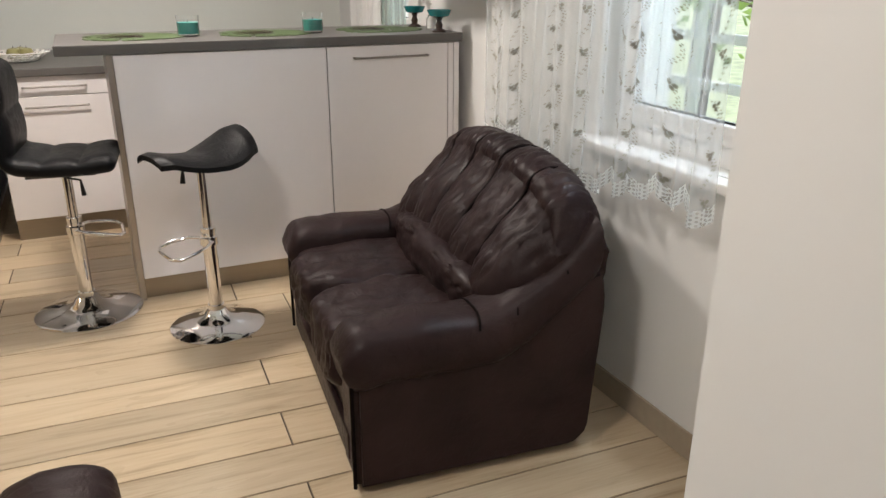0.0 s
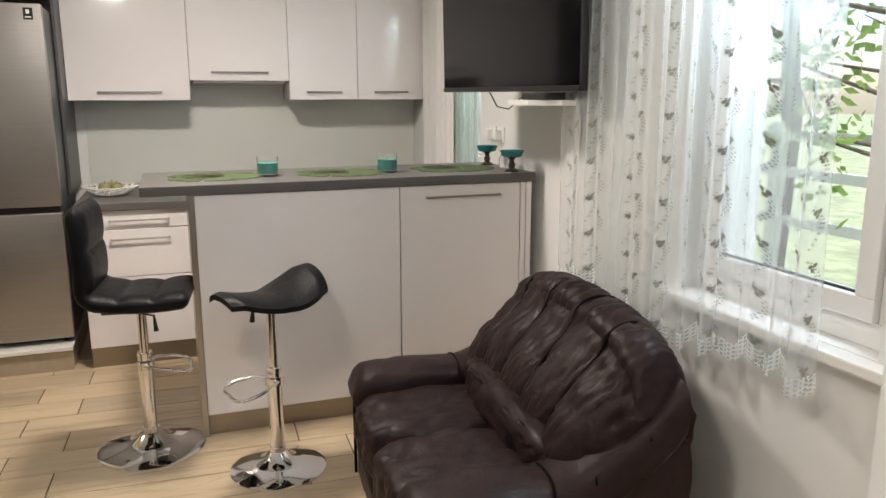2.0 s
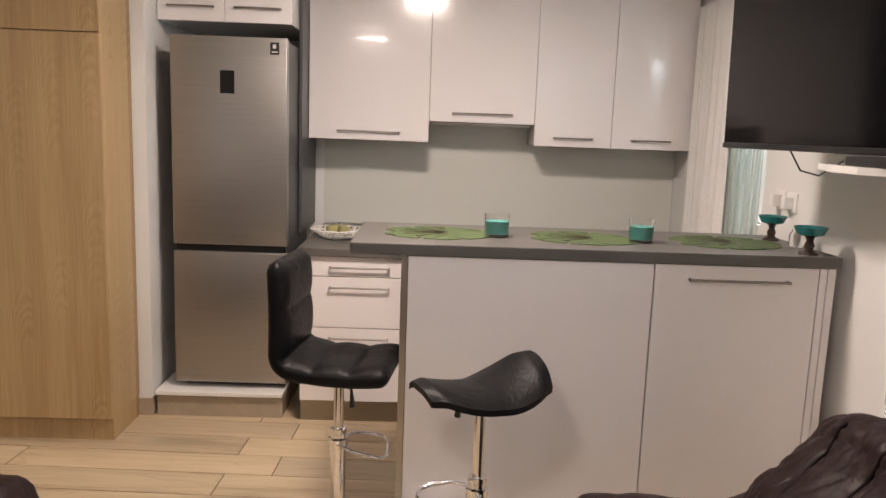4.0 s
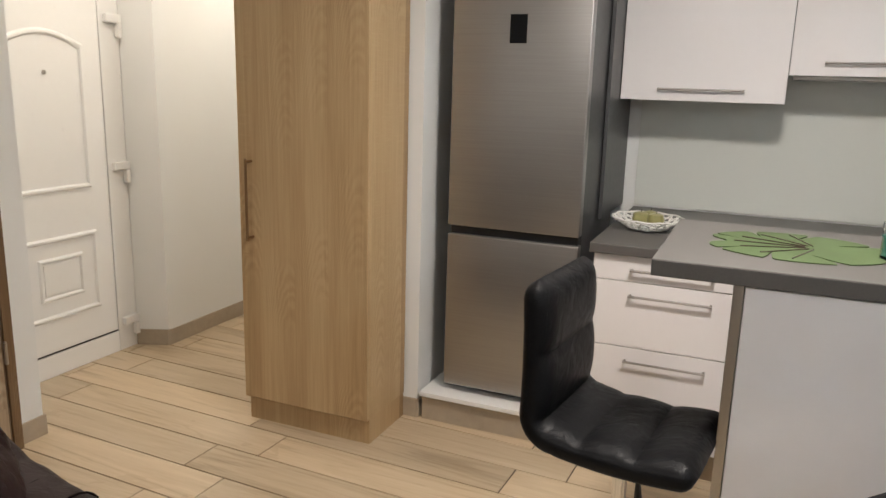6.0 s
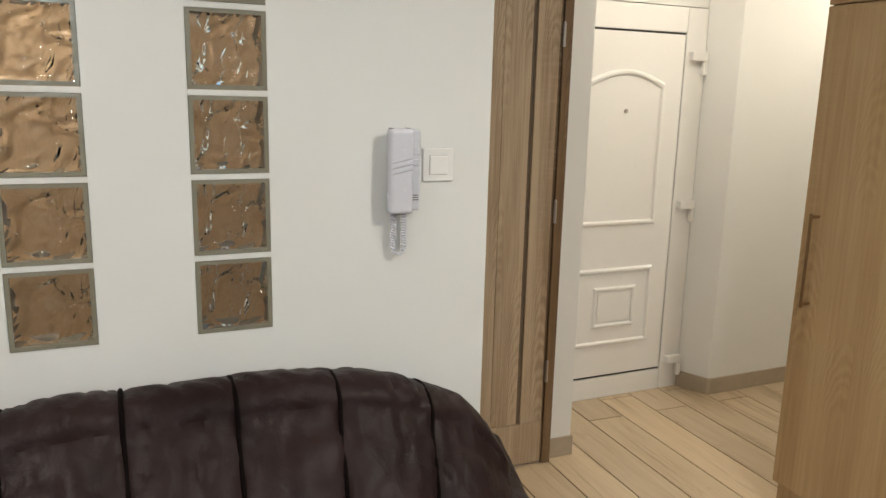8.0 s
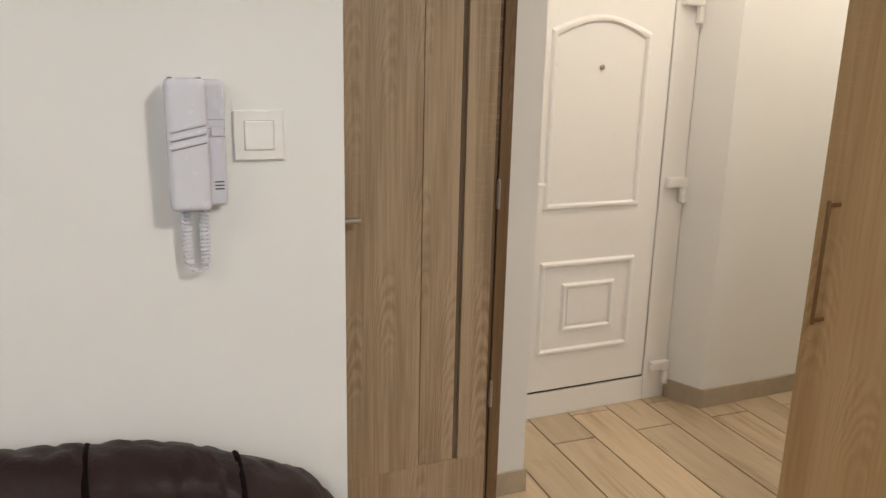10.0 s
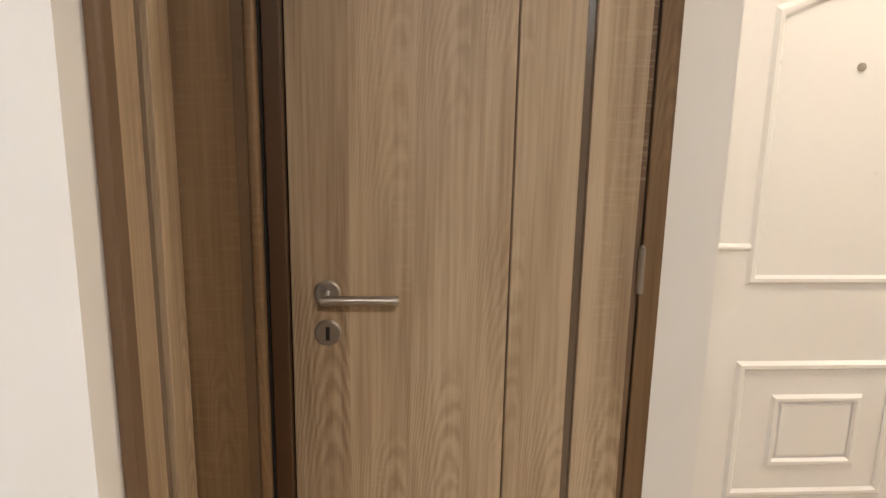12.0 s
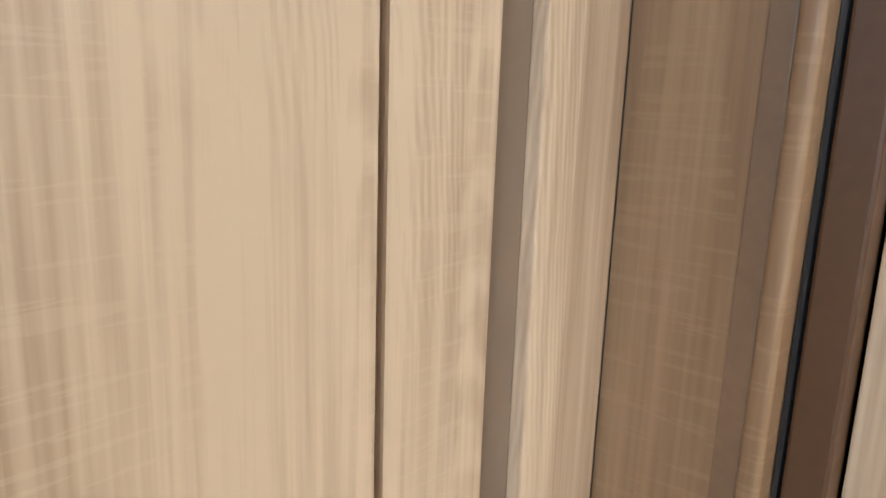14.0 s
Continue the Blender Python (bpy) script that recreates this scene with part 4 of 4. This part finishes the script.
def goblet(x, y, s):
    z = 1.140
    t = thing("dessert_bowl", (x, y, z), "teal glazed bowl on a dark turned foot", "bowl", "footed bowls on the bar")
    part("foot", lathe([(0.034 * s, z), (0.032 * s, z + 0.008), (0.014 * s, z + 0.018), (0.018 * s, z + 0.034), (0.011 * s, z + 0.052), (0.016 * s, z + 0.066)], (x, y, 0)), DARKBROWN, t, "dark brown turned foot", smooth=True)
    part("bowl", lathe([(0.012 * s, z + 0.064), (0.045 * s, z + 0.076), (0.058 * s, z + 0.104), (0.055 * s, z + 0.104), (0.040 * s, z + 0.082), (0.0, z + 0.078)], (x, y, 0)), TEALGLAZE, t, smooth=True)


goblet(1.810, 3.842, 1.0)
goblet(1.780, 3.462, 1.05)
single("jam_jar", lathe([(0.030, 1.140), (0.034, 1.146), (0.034, 1.190), (0.026, 1.200), (0.026, 1.210), (0.023, 1.210), (0.023, 1.199), (0.031, 1.189), (0.031, 1.148), (0.0, 1.148)], (1.835, 3.66, 0)), CLEAR, "small empty clear glass jar on the bar", "jar", smooth=True)


def leaf_mat(x, y, turn, s=1.0):
    """A pierced felt mat in the outline of a big split leaf."""
    bm = bmesh.new()
    n, z = 200, 1.1402
    rim = []
    for i in range(n):
        a = 2 * math.pi * i / n
        r = 0.215 * (1 - 0.22 * math.cos(a)) * (1 - 0.32 * max(0, math.cos(a)) ** 24)
        notch = max(0.0, math.sin(a * 9 + 0.6)) ** 34 * (0.48 if abs(math.sin(a)) > 0.25 else 0.1)
        r *= (1 - notch)
        p = Vector((r * math.cos(a) * 1.05, r * math.sin(a) * 0.86)) * s
        c, q = math.cos(turn), math.sin(turn)
        rim.append((x + p.x * c - p.y * q, y + p.x * q + p.y * c))
    inner = [(x + (a - x) * 0.3, y + (b - y) * 0.3) for a, b in rim]
    rings(bm, [[(a, b, z) for a, b in inner], [(a, b, z) for a, b in rim], [(a, b, z + 0.003) for a, b in rim], [(a, b, z + 0.003) for a, b in inner]], cap=True)
    t = single("leaf_placemat", bm, GREENMAT, "green leaf-shaped felt placemat lying on the bar", "placemat", "placemats on the bar")
    for k in range(7):
        a = turn + math.pi + (k - 3) * 0.42
        p0 = (x - 0.10 * s * math.cos(turn), y - 0.10 * s * math.sin(turn))
        pts = [(p0[0] + d * math.cos(a + math.pi) * s, p0[1] + d * math.sin(a + math.pi) * 0.85 * s, z + 0.0035) for d in (0.03, 0.12, 0.20)]
        part("vein", tube(pts, 0.0022, 5), DARKBROWN, t, "dark stitched vein")


leaf_mat(0.345, 3.72, math.pi, 1.0)
leaf_mat(0.930, 3.71, math.pi * 0.96, 1.0)
leaf_mat(1.512, 3.71, math.pi * 1.03, 1.0)


def fruit_basket(x, y, z):
    t = thing("fruit_basket", (x, y, z), "white pierced ceramic basket on the worktop", "basket")
    part("base", lathe([(0.0, z), (0.075, z), (0.080, z + 0.006), (0.0, z + 0.008)], (x, y, 0)), PORCELAIN, t, smooth=True)
    for k in range(4):
        r, h = 0.085 + 0.022 * k, 0.008 + 0.014 * k
        n = 40
        pts = [(x + r * math.cos(6.2832 * i / n), y + r * math.sin(6.2832 * i / n), z + h + 0.002 * math.sin(6.2832 * i / n * 10)) for i in range(n + 1)]
        part("ring", tube(pts, 0.0042, 6), PORCELAIN, t, smooth=True)
    for i in range(20):
        a = 6.2832 * i / 20
        for s in (-1, 1):
            b = a + s * 0.3
            part("lattice", tube([(x + 0.083 * math.cos(a), y + 0.083 * math.sin(a), z + 0.007), (x + 0.152 * math.cos(b), y + 0.152 * math.sin(b), z + 0.052)], 0.0035, 5), PORCELAIN, t)
    return t


fruit_basket(-0.140, 4.90, 0.937)


def apple(x, y, z, r):
    bm = lathe([(0.001, z + 0.006 * r / 0.035), (0.012, z + 0.001), (r * 0.75, z + r * 0.28), (r, z + r * 0.95), (r * 0.82, z + r * 1.6), (0.010, z + r * 1.78), (0.001, z + r * 1.70)], (x, y, 0), 24)
    t = single("apple", bm, GOLDGREEN, "olive green apple lying in the white basket", "apple", "apples in the basket", smooth=True)
    part("stalk", tube([(x, y, z + r * 1.7), (x + 0.003, y, z + r * 2.05)], 0.0015, 5), DARKBROWN, t)


apple(-0.170, 4.89, 0.946, 0.037)
apple(-0.105, 4.88, 0.946, 0.037)
apple(-0.137, 4.95, 0.946, 0.036)


def socket(y, z):
    x = KX
    t = thing("wall_socket", (x, y, z), "white wall socket with a plugged-in adapter", "socket", "kitchen sockets")
    part("plate", B((x - 0.010, x, y - 0.042, y + 0.042, z - 0.042, z + 0.042), bevel=0.003), UPVC, t)
    part("plug", B((x - 0.050, x - 0.010, y - 0.020, y + 0.020, z - 0.030, z + 0.025), bevel=0.006), UPVC, t)


socket(4.03, 1.30)
socket(3.92, 1.295)

# ---- television ----


def television():
    a, b = Vector((1.500, 3.66, 0)), Vector((1.590, 2.482, 0))
    d = (b - a).normalized()
    out = Vector((d.y, -d.x, 0))
    if out.x > 0:
        out = -out
    z0, z1 = 1.522, 2.19
    t = thing("television", ((a + b) / 2).to_tuple()[:2] + (z0,), "black flat television, switched off, on a wall arm", "television")

    def slab(l0, l1, o0, o1, c, e, bevel):
        bm = B((l0, l1, o0, o1, c, e), bevel=bevel)
        for v in bm.verts:
            lean = (v.co.z - z0) * 0.02
            p = a + d * v.co.x + out * (v.co.y + lean)
            v.co = Vector((p.x, p.y, v.co.z))
        return bm

    w = (b - a).length
    part("casing", slab(0, w, -0.030, 0, z0, z1, 0.006), BLACKPLASTIC, t)
    part("screen", slab(0.010, w - 0.010, 0.0005, 0.003, z0 + 0.022, z1 - 0.010, 0.0), SCREEN, t, "dark glossy screen")
    part("chin", slab(0.004, w - 0.004, 0.0005, 0.006, z0 + 0.002, z0 + 0.020, 0.002), BLACKPLASTIC, t)
    part("wall_arm", slab(w * 0.45, w * 0.55, -0.36, -0.030, z0 + 0.25, z0 + 0.33, 0.004), DARKGREY, t, "dark metal wall arm")
    s = thing("corner_shelf", (1.60, 2.62, 1.44), "small white shelf under the television", "shelf")
    part("board", prism([(1.714, 2.58), (1.714, 2.80), (1.66, 3.12), (1.59, 3.10), (1.50, 2.86), (1.50, 2.72), (1.58, 2.60)], 1.470, 1.490), UPVC, s)
    part("bracket", B((1.660, 1.714, 2.66, 2.68, 1.40, 1.470)), UPVC, s)
    single("media_box", B((1.53, 1.69, 2.64, 2.84, 1.4905, 1.518), bevel=0.004), BLACKPLASTIC, "flat black media box on the white shelf", "media box")
    single("cable", tube([(1.66, 2.59, 1.50), (1.645, 2.575, 1.47), (1.65, 2.57, 1.40), (1.648, 2.572, 1.33)], 0.004, 6), BLACKPLASTIC, "thin black cable hanging from the shelf", "cable", smooth=True)
    single("cable", tube([(1.55, 3.22, 1.53), (1.57, 3.17, 1.46), (1.58, 3.07, 1.45), (1.57, 2.92, 1.50)], 0.003, 6), BLACKPLASTIC, "thin black cable looping below the television", "cable", smooth=True)


television()

# ---- bar stools ----


def stool_stand(t, h, r, rest_turn):
    part("base", lathe([(r, 0.0), (r, 0.006), (r * 0.93, 0.014), (r * 0.55, 0.030), (r * 0.28, 0.050), (r * 0.2, 0.075), (0.034, 0.080), (0.034, 0.100)], n=48), CHROME, t, "round chrome base", smooth=True)
    part("lower_column", lathe([(0.029, 0.095), (0.029, 0.42), (0.031, 0.422), (0.031, 0.44), (0.024, 0.442)], n=24), CHROME, t, smooth=True)
    part("upper_column", lathe([(0.019, 0.43), (0.019, h)], n=20), CHROME, t, smooth=True)
    part("swivel_plate", lathe([(0.020, h - 0.02), (0.075, h - 0.006), (0.085, h)], n=24), BLACKPLASTIC, t, smooth=True)
    c, s = math.cos(rest_turn), math.sin(rest_turn)

    def spin(p):
        return (p[0] * c - p[1] * s, p[0] * s + p[1] * c, p[2])

    loop = [(0.0, 0.032, 0.385), (0.05, 0.085, 0.385), (0.12, 0.105, 0.375), (0.165, 0.10, 0.365), (0.185, 0.06, 0.360), (0.185, -0.06, 0.360), (0.165, -0.10, 0.365), (0.12, -0.105, 0.375), (0.05, -0.085, 0.385), (0.0, -0.032, 0.385)]
    f = part("footrest", tube([spin(p) for p in loop], 0.0075, 10), CHROME, t, "chrome loop footrest", smooth=True)
    part("clamp", lathe([(0.030, 0.365), (0.037, 0.37), (0.037, 0.40), (0.030, 0.405)], n=24), CHROME, f, smooth=True)
    part("lift_lever", tube([spin((0.0, -0.02, h - 0.03)), spin((0.05, -0.06, h - 0.035)), spin((0.055, -0.065, h - 0.10))], [0.004, 0.005, 0.011], 8), BLACKPLASTIC, t, "black lift lever", smooth=True)


def stool_with_back():
    t = thing("bar_stool", (0, 0, 0), "black quilted bar stool with backrest on a chrome base", "bar stool", "bar stools")
    stool_stand(t, 0.645, 0.222, radians(8))
    bm = bmesh.new()
    loops = []
    # one padded shell: seat from the front edge, bending up into the back
    n = 64
    for i in range(n + 1):
        s = i / n
        if s < 0.5:
            q = s / 0.5
            cx, cz, tx, tz = 0.215 - 0.335 * q, 0.700 - 0.012 * math.sin(q * 3.0), -1.0, 0.0
        elif s < 0.62:
            a = (s - 0.5) / 0.12 * radians(82)
            cx, cz, tx, tz = -0.120 - 0.06 * math.sin(a), 0.700 + 0.06 * (1 - math.cos(a)), -math.cos(a), math.sin(a)
        else:
            q = (s - 0.62) / 0.38
            cx, cz, tx, tz = -0.180 + 0.010 * q - 0.02 * q * q, 0.752 + 0.335 * q, -0.05, 1.0
        nx, nz = tz, -tx
        half = 0.200 - 0.02 * max(0, s - 0.6)
        edge = min(s, 1 - s) / 0.05
        taper = math.sqrt(max(0.02, 1 - max(0, 1 - edge) ** 2))
        ring = []
        m = 40
        quilt_s = abs(math.sin(s * math.pi * 5.0)) ** 0.35
        for k in range(m):
            a = 2 * math.pi * k / m
            ca, sa = math.cos(a), math.sin(a)
            yy = half * (0.80 + 0.20 * taper) * math.copysign(abs(ca) ** 0.35, ca)
            quilt = (0.45 + 0.55 * quilt_s * abs(math.cos(yy / half * math.pi * 1.5)) ** 0.35)
            th = 0.040 * taper * math.copysign(abs(sa) ** 0.6, sa) * (quilt if sa > 0 else 1.0)
            ring.append((cx + nx * th, yy, cz + nz * th))
        loops.append(ring)
    rings(bm, loops)
    part("seat", bm, BLACKLEATHER, t, "black quilted faux leather seat and back", smooth=True)
    part("seat_pan", B((-0.13, 0.13, -0.13, 0.13, 0.644, 0.668), bevel=0.004), BLACKPLASTIC, t)
    t.matrix_basis = pose(0.045, 3.395, 0, 0, 0, -7)


def stool_saddle():
    t = thing("saddle_stool", (0, 0, 0), "black saddle-seat bar stool on a round chrome base", "bar stool", "bar stools")
    stool_stand(t, 0.722, 0.195, radians(172))
    bm = bmesh.new()
    n, m = 40, 24
    top, low = [], []
    for i in range(n + 1):
        u = -1 + 2 * i / n
        row, row2 = [], []
        for j in range(m + 1):
            v = -1 + 2 * j / m
            half = 0.150 * (1 - 0.42 * abs(u) ** 2.6)
            x = 0.225 * u * (1 - 0.05 * v * v)
            y = half * v
            z = 0.735 + (0.082 if u > 0 else 0.048) * abs(u) ** 1.8 + 0.035 * max(0.0, u) * v - 0.028 * abs(v) ** 2.5 - 0.018 * max(0, abs(u) - 0.82) / 0.18
            row.append((x, y, z + 0.012))
            row2.append((x, y, z - 0.008))
        top.append(row)
        low.append(row2)
    loops = [a + b[::-1] for a, b in zip(top, low)]
    rings(bm, loops)
    part("seat", bm, BLACKLEATHER, t, "black curved saddle seat", smooth=True)
    t.matrix_basis = pose(0.540, 3.020, 0, 0, 0, 24)


stool_with_back()
stool_saddle()

# ---- leather seats ----


def back_ring(v, half, depth, top, arch, channels, m):
    """One upright section through the padded back at v (-1 to 1) of its width: up the front, over the crown, down behind."""
    h = top - arch * abs(v) ** 3.2 - 0.05 * max(0, abs(v) - 0.86) / 0.14
    pillow = abs(math.sin(math.pi * (v + 1) / 2 * channels)) ** 0.5
    end = math.sqrt(max(0.03, 1 - max(0, (abs(v) - 0.84) / 0.16) ** 2))
    ring = []
    for k in range(m):
        s = k / m
        fan = 1.0
        if s < 0.5:
            q = s / 0.5
            z = 0.36 + (h - 0.36) * q
            x = depth * (0.52 + 0.25 * q ** 1.1) - 0.060 * math.sin(math.pi * min(1, q * 1.1)) * end
            x += 0.034 - 0.036 * pillow * math.sin(math.pi * min(1.0, q * 0.9 + 0.1)) ** 0.5
            x += 0.07 * max(0, 1 - q) ** 3
            fan = 0.86 + 0.14 * q
        elif s < 0.75:
            a = (s - 0.5) / 0.25 * math.pi
            x = depth * 0.77 + 0.034 + (depth * 0.215) * (1 - math.cos(a)) / 2
            z = h + (0.056 * end + 0.007 * pillow) * math.sin(a)
        else:
            q = (s - 0.75) / 0.25
            x = depth * 0.985 + 0.034 - 0.03 * q
            z = h + (0.10 - h) * q
        ring.append((x, half * v * fan, z))
    return ring


def seat_back(L, depth, top, arch, channels, seed):
    """The padded back, front to -x, with upright channels."""
    bm = bmesh.new()
    rings(bm, [back_ring(-1 + 2 * i / 140, L / 2, depth, top, arch, channels, 64) for i in range(141)])
    crease(bm, seed)
    return bm


def seat_seam(L, depth, top, arch, channels, seed, c):
    ring = back_ring(-1 + 2 * c / channels, L / 2, depth, top, arch, channels, 64)[4:52]
    return tube([(x - 0.002, y, z + 0.001) for x, y, z in ring], 0.006, 6)


def crease(bm, seed):
    """Pulled leather: broad swelling and sharp slanting folds."""
    bm.normal_update()
    for v in bm.verts:
        p = v.co
        fold = noise.noise(Vector((p.x * 9 + p.z * 7, p.y * 6 + seed, p.z * 5 - p.x * 4)))
        sharp = abs(noise.noise(Vector((p.x * 15 + seed, p.y * 24 + p.z * 9, p.z * 10))))
        v.co += v.normal * (0.008 * fold + 0.008 * (min(sharp, 0.25) * 4 - 0.6))


def pad(x0, x1, y0, y1, z0, z1, power=5.0, n=28, seed=0.0, wrinkle=0.006):
    """A stuffed cushion: a rounded block with soft creases."""
    bm = bmesh.new()
    bmesh.ops.create_cube(bm, size=2.0)
    bmesh.ops.subdivide_edges(bm, edges=bm.edges[:], cuts=n, use_grid_fill=True)
    c = Vector(((x0 + x1) / 2, (y0 + y1) / 2, (z0 + z1) / 2))
    r = Vector(((x1 - x0) / 2, (y1 - y0) / 2, (z1 - z0) / 2))
    for v in bm.verts:
        p = v.co
        k = (abs(p.x) ** power + abs(p.y) ** power + abs(p.z) ** power) ** (1 / power)
        v.co = c + Vector((p.x / k * r.x, p.y / k * r.y, p.z / k * r.z))
    wobble(bm, wrinkle * 1.2, 6.0, seed)
    wobble(bm, wrinkle, 17.0, seed + 2)
    crease(bm, seed + 5)
    return bm


def leather_seat(name, L, label, category, group, channels, cushions, seed, arch=0.12, top=0.855, wing=0.34):
    """Front to -x, origin under the middle of the front edge."""
    D, arm = 0.78, 0.205
    t = thing(name, (0, 0, 0), label, category, group)
    half = L / 2
    back = part("backrest", seat_back(L - 0.06, D, top, arch, channels, seed), LEATHER, t, "channelled padded back", smooth=True)
    for c in range(1, channels):
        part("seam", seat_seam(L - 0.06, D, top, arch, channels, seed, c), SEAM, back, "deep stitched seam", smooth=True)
    part("base", B((0.035, D - 0.05, -half + 0.06, half - 0.06, 0.055, 0.30), bevel=0.012), LEATHER, t)
    part("front_rail", B((0.015, 0.045, -half + 0.10, half - 0.10, 0.060, 0.150), bevel=0.006), LEATHER, t)
    w = (L - 2 * arm + 0.05) / cushions
    for i in range(cushions):
        y = -half + arm - 0.025 + w * i
        part("seat_cushion", pad(-0.015, 0.62, y + 0.001, y + w - 0.001, 0.225, 0.452, 5.5, seed=seed + i, wrinkle=0.006), LEATHER, t, smooth=True)
    part("lumbar_cushion", pad(0.375, 0.53, -half + arm - 0.06, half - arm + 0.06, 0.40, 0.575, 2.6, seed=seed + 9, wrinkle=0.008), LEATHER, t, "long padded roll along the back", smooth=True)
    for side in (-1, 1):
        bm = bmesh.new()
        loops = []
        n = 40
        yc = side * (half - 0.105)
        for i in range(n + 1):
            q = i / n
            x = -0.01 + 0.77 * q
            rise = wing * max(0, (q - 0.50) / 0.50) ** 1.6
            zt = 0.505 + 0.012 * math.sin(q * 5) + rise * 0.80
            fat = 0.112 - 0.010 * q
            end = math.sqrt(max(0.05, 1 - max(0, 1 - q / 0.07) ** 2))
            ring = []
            for k in range(26):
                a = 2 * math.pi * k / 26
                ca, sa = math.cos(a), math.sin(a)
                ring.append((x, yc + fat * (0.75 + 0.25 * end) * math.copysign(abs(ca) ** 0.7, ca) + side * 0.012, zt - 0.092 + 0.092 * end * math.copysign(abs(sa) ** 0.7, sa)))
            loops.append(ring)
        rings(bm, loops)
        wobble(bm, 0.008, 9.0, seed + side)
        wobble(bm, 0.004, 22.0, seed + side + 3)
        arm = part("armrest", bm, LEATHER, t, "padded rolled armrest", smooth=True)
        for q in (0.50, 0.66, 0.84):
            ring = loops[round(q * n)]
            seam = [Vector(ring[k]) + Vector((0.02 * math.sin(k * 0.24), 0, 0.003)) for k in range(2, 12)]
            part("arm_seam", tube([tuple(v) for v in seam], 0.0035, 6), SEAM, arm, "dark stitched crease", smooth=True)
        outer = [(0.02, 0.02), (0.72, 0.02), (0.765, 0.06), (0.795, 0.50), (0.775, 0.62), (0.70, 0.56), (0.54, 0.48), (0.40, 0.45), (0.02, 0.44)]
        bm = bmesh.new()
        ya, yb = sorted((side * (half - 0.185), side * half))
        rings(bm, [[(x, ya, z) for x, z in outer], [(x, yb, z) for x, z in outer]])
        bmesh.ops.bevel(bm, geom=bm.edges[:], offset=0.014, segments=3, affect="EDGES", clamp_overlap=True)
        part("side_panel", bm, LEATHER, t, "smooth leather side panel", smooth=True)
        bm = tube([(0.012, side * (half - 0.004), 0.03), (0.012, side * (half - 0.004), 0.40), (0.012, side * (half - 0.03), 0.45)], 0.006, 6)
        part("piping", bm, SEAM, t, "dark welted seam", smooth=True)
        for x in (0.06, D - 0.10):
            part("foot", lathe([(0.022, 0.0), (0.026, 0.03), (0.026, 0.06)], (x, side * (half - 0.09), 0), 14), BLACKPLASTIC, t)
    return t


sofa = leather_seat("loveseat", 1.13, "dark brown leather two-seat sofa with padded back", "sofa", "brown leather suite", 5, 2, 1.0, 0.12, 0.828)
sofa.matrix_basis = pose(0.755, 2.262, 0, 0, 0, -5.5)
long_sofa = leather_seat("sofa", 1.75, "dark brown leather sofa standing against the white wall", "sofa", "brown leather suite", 7, 3, 6.0, 0.22, 0.862, 0.20)
long_sofa.matrix_basis = pose(-0.790, 1.975, 0, 0, 0, 180)
chair = leather_seat("armchair", 0.80, "dark brown leather armchair from the same suite", "armchair", "brown leather suite", 3, 1, 11.0)
chair.matrix_basis = pose(-0.297, 1.45, 0, 0, 0, -90)

# ---- floor planks ----


WEST, EAST, SOUTH, NORTH = -3.02, 2.05, -2.25, 6.45


def plank_floor():
    floor = setting("floor", B((-3.15, 2.22, -2.4, 6.6, -0.12, -0.004)), GROUT, "wood-look porcelain plank floor with thin dark joints")
    L, W, gap = 1.2, 0.2025, 0.006
    meshes = {}

    def plank_mesh(a, b):
        key = (round(a, 2), round(b, 2))
        if key not in meshes:
            bm = B((key[0] + gap / 2, key[1] - gap / 2, -W / 2 + gap / 2, W / 2 - gap / 2, -0.010, 0.0), bevel=0.0012, segments=1)
            meshes[key] = mesh_of("plank", bm, PLANK)
        return meshes[key]

    turn = Matrix.Rotation(radians(-2.3), 4, "Z")
    corner = Matrix.Translation((-0.28, 4.50, 0))
    for r in range(-36, 13):
        shift = 0.0 if r % 2 else -0.21
        for c in range(-4, 5):
            m = corner @ turn @ Matrix.Translation((shift + L * (c + 0.5), W * (r + 0.5), 0))
            p = m.translation
            a, b = max(-L / 2, WEST - p.x), min(L / 2, EAST - p.x)
            if b - a > 0.05 and SOUTH < p.y < NORTH:
                ob = new("plank", plank_mesh(a, b))
                ob.parent = floor
                ob.matrix_basis = m


plank_floor()
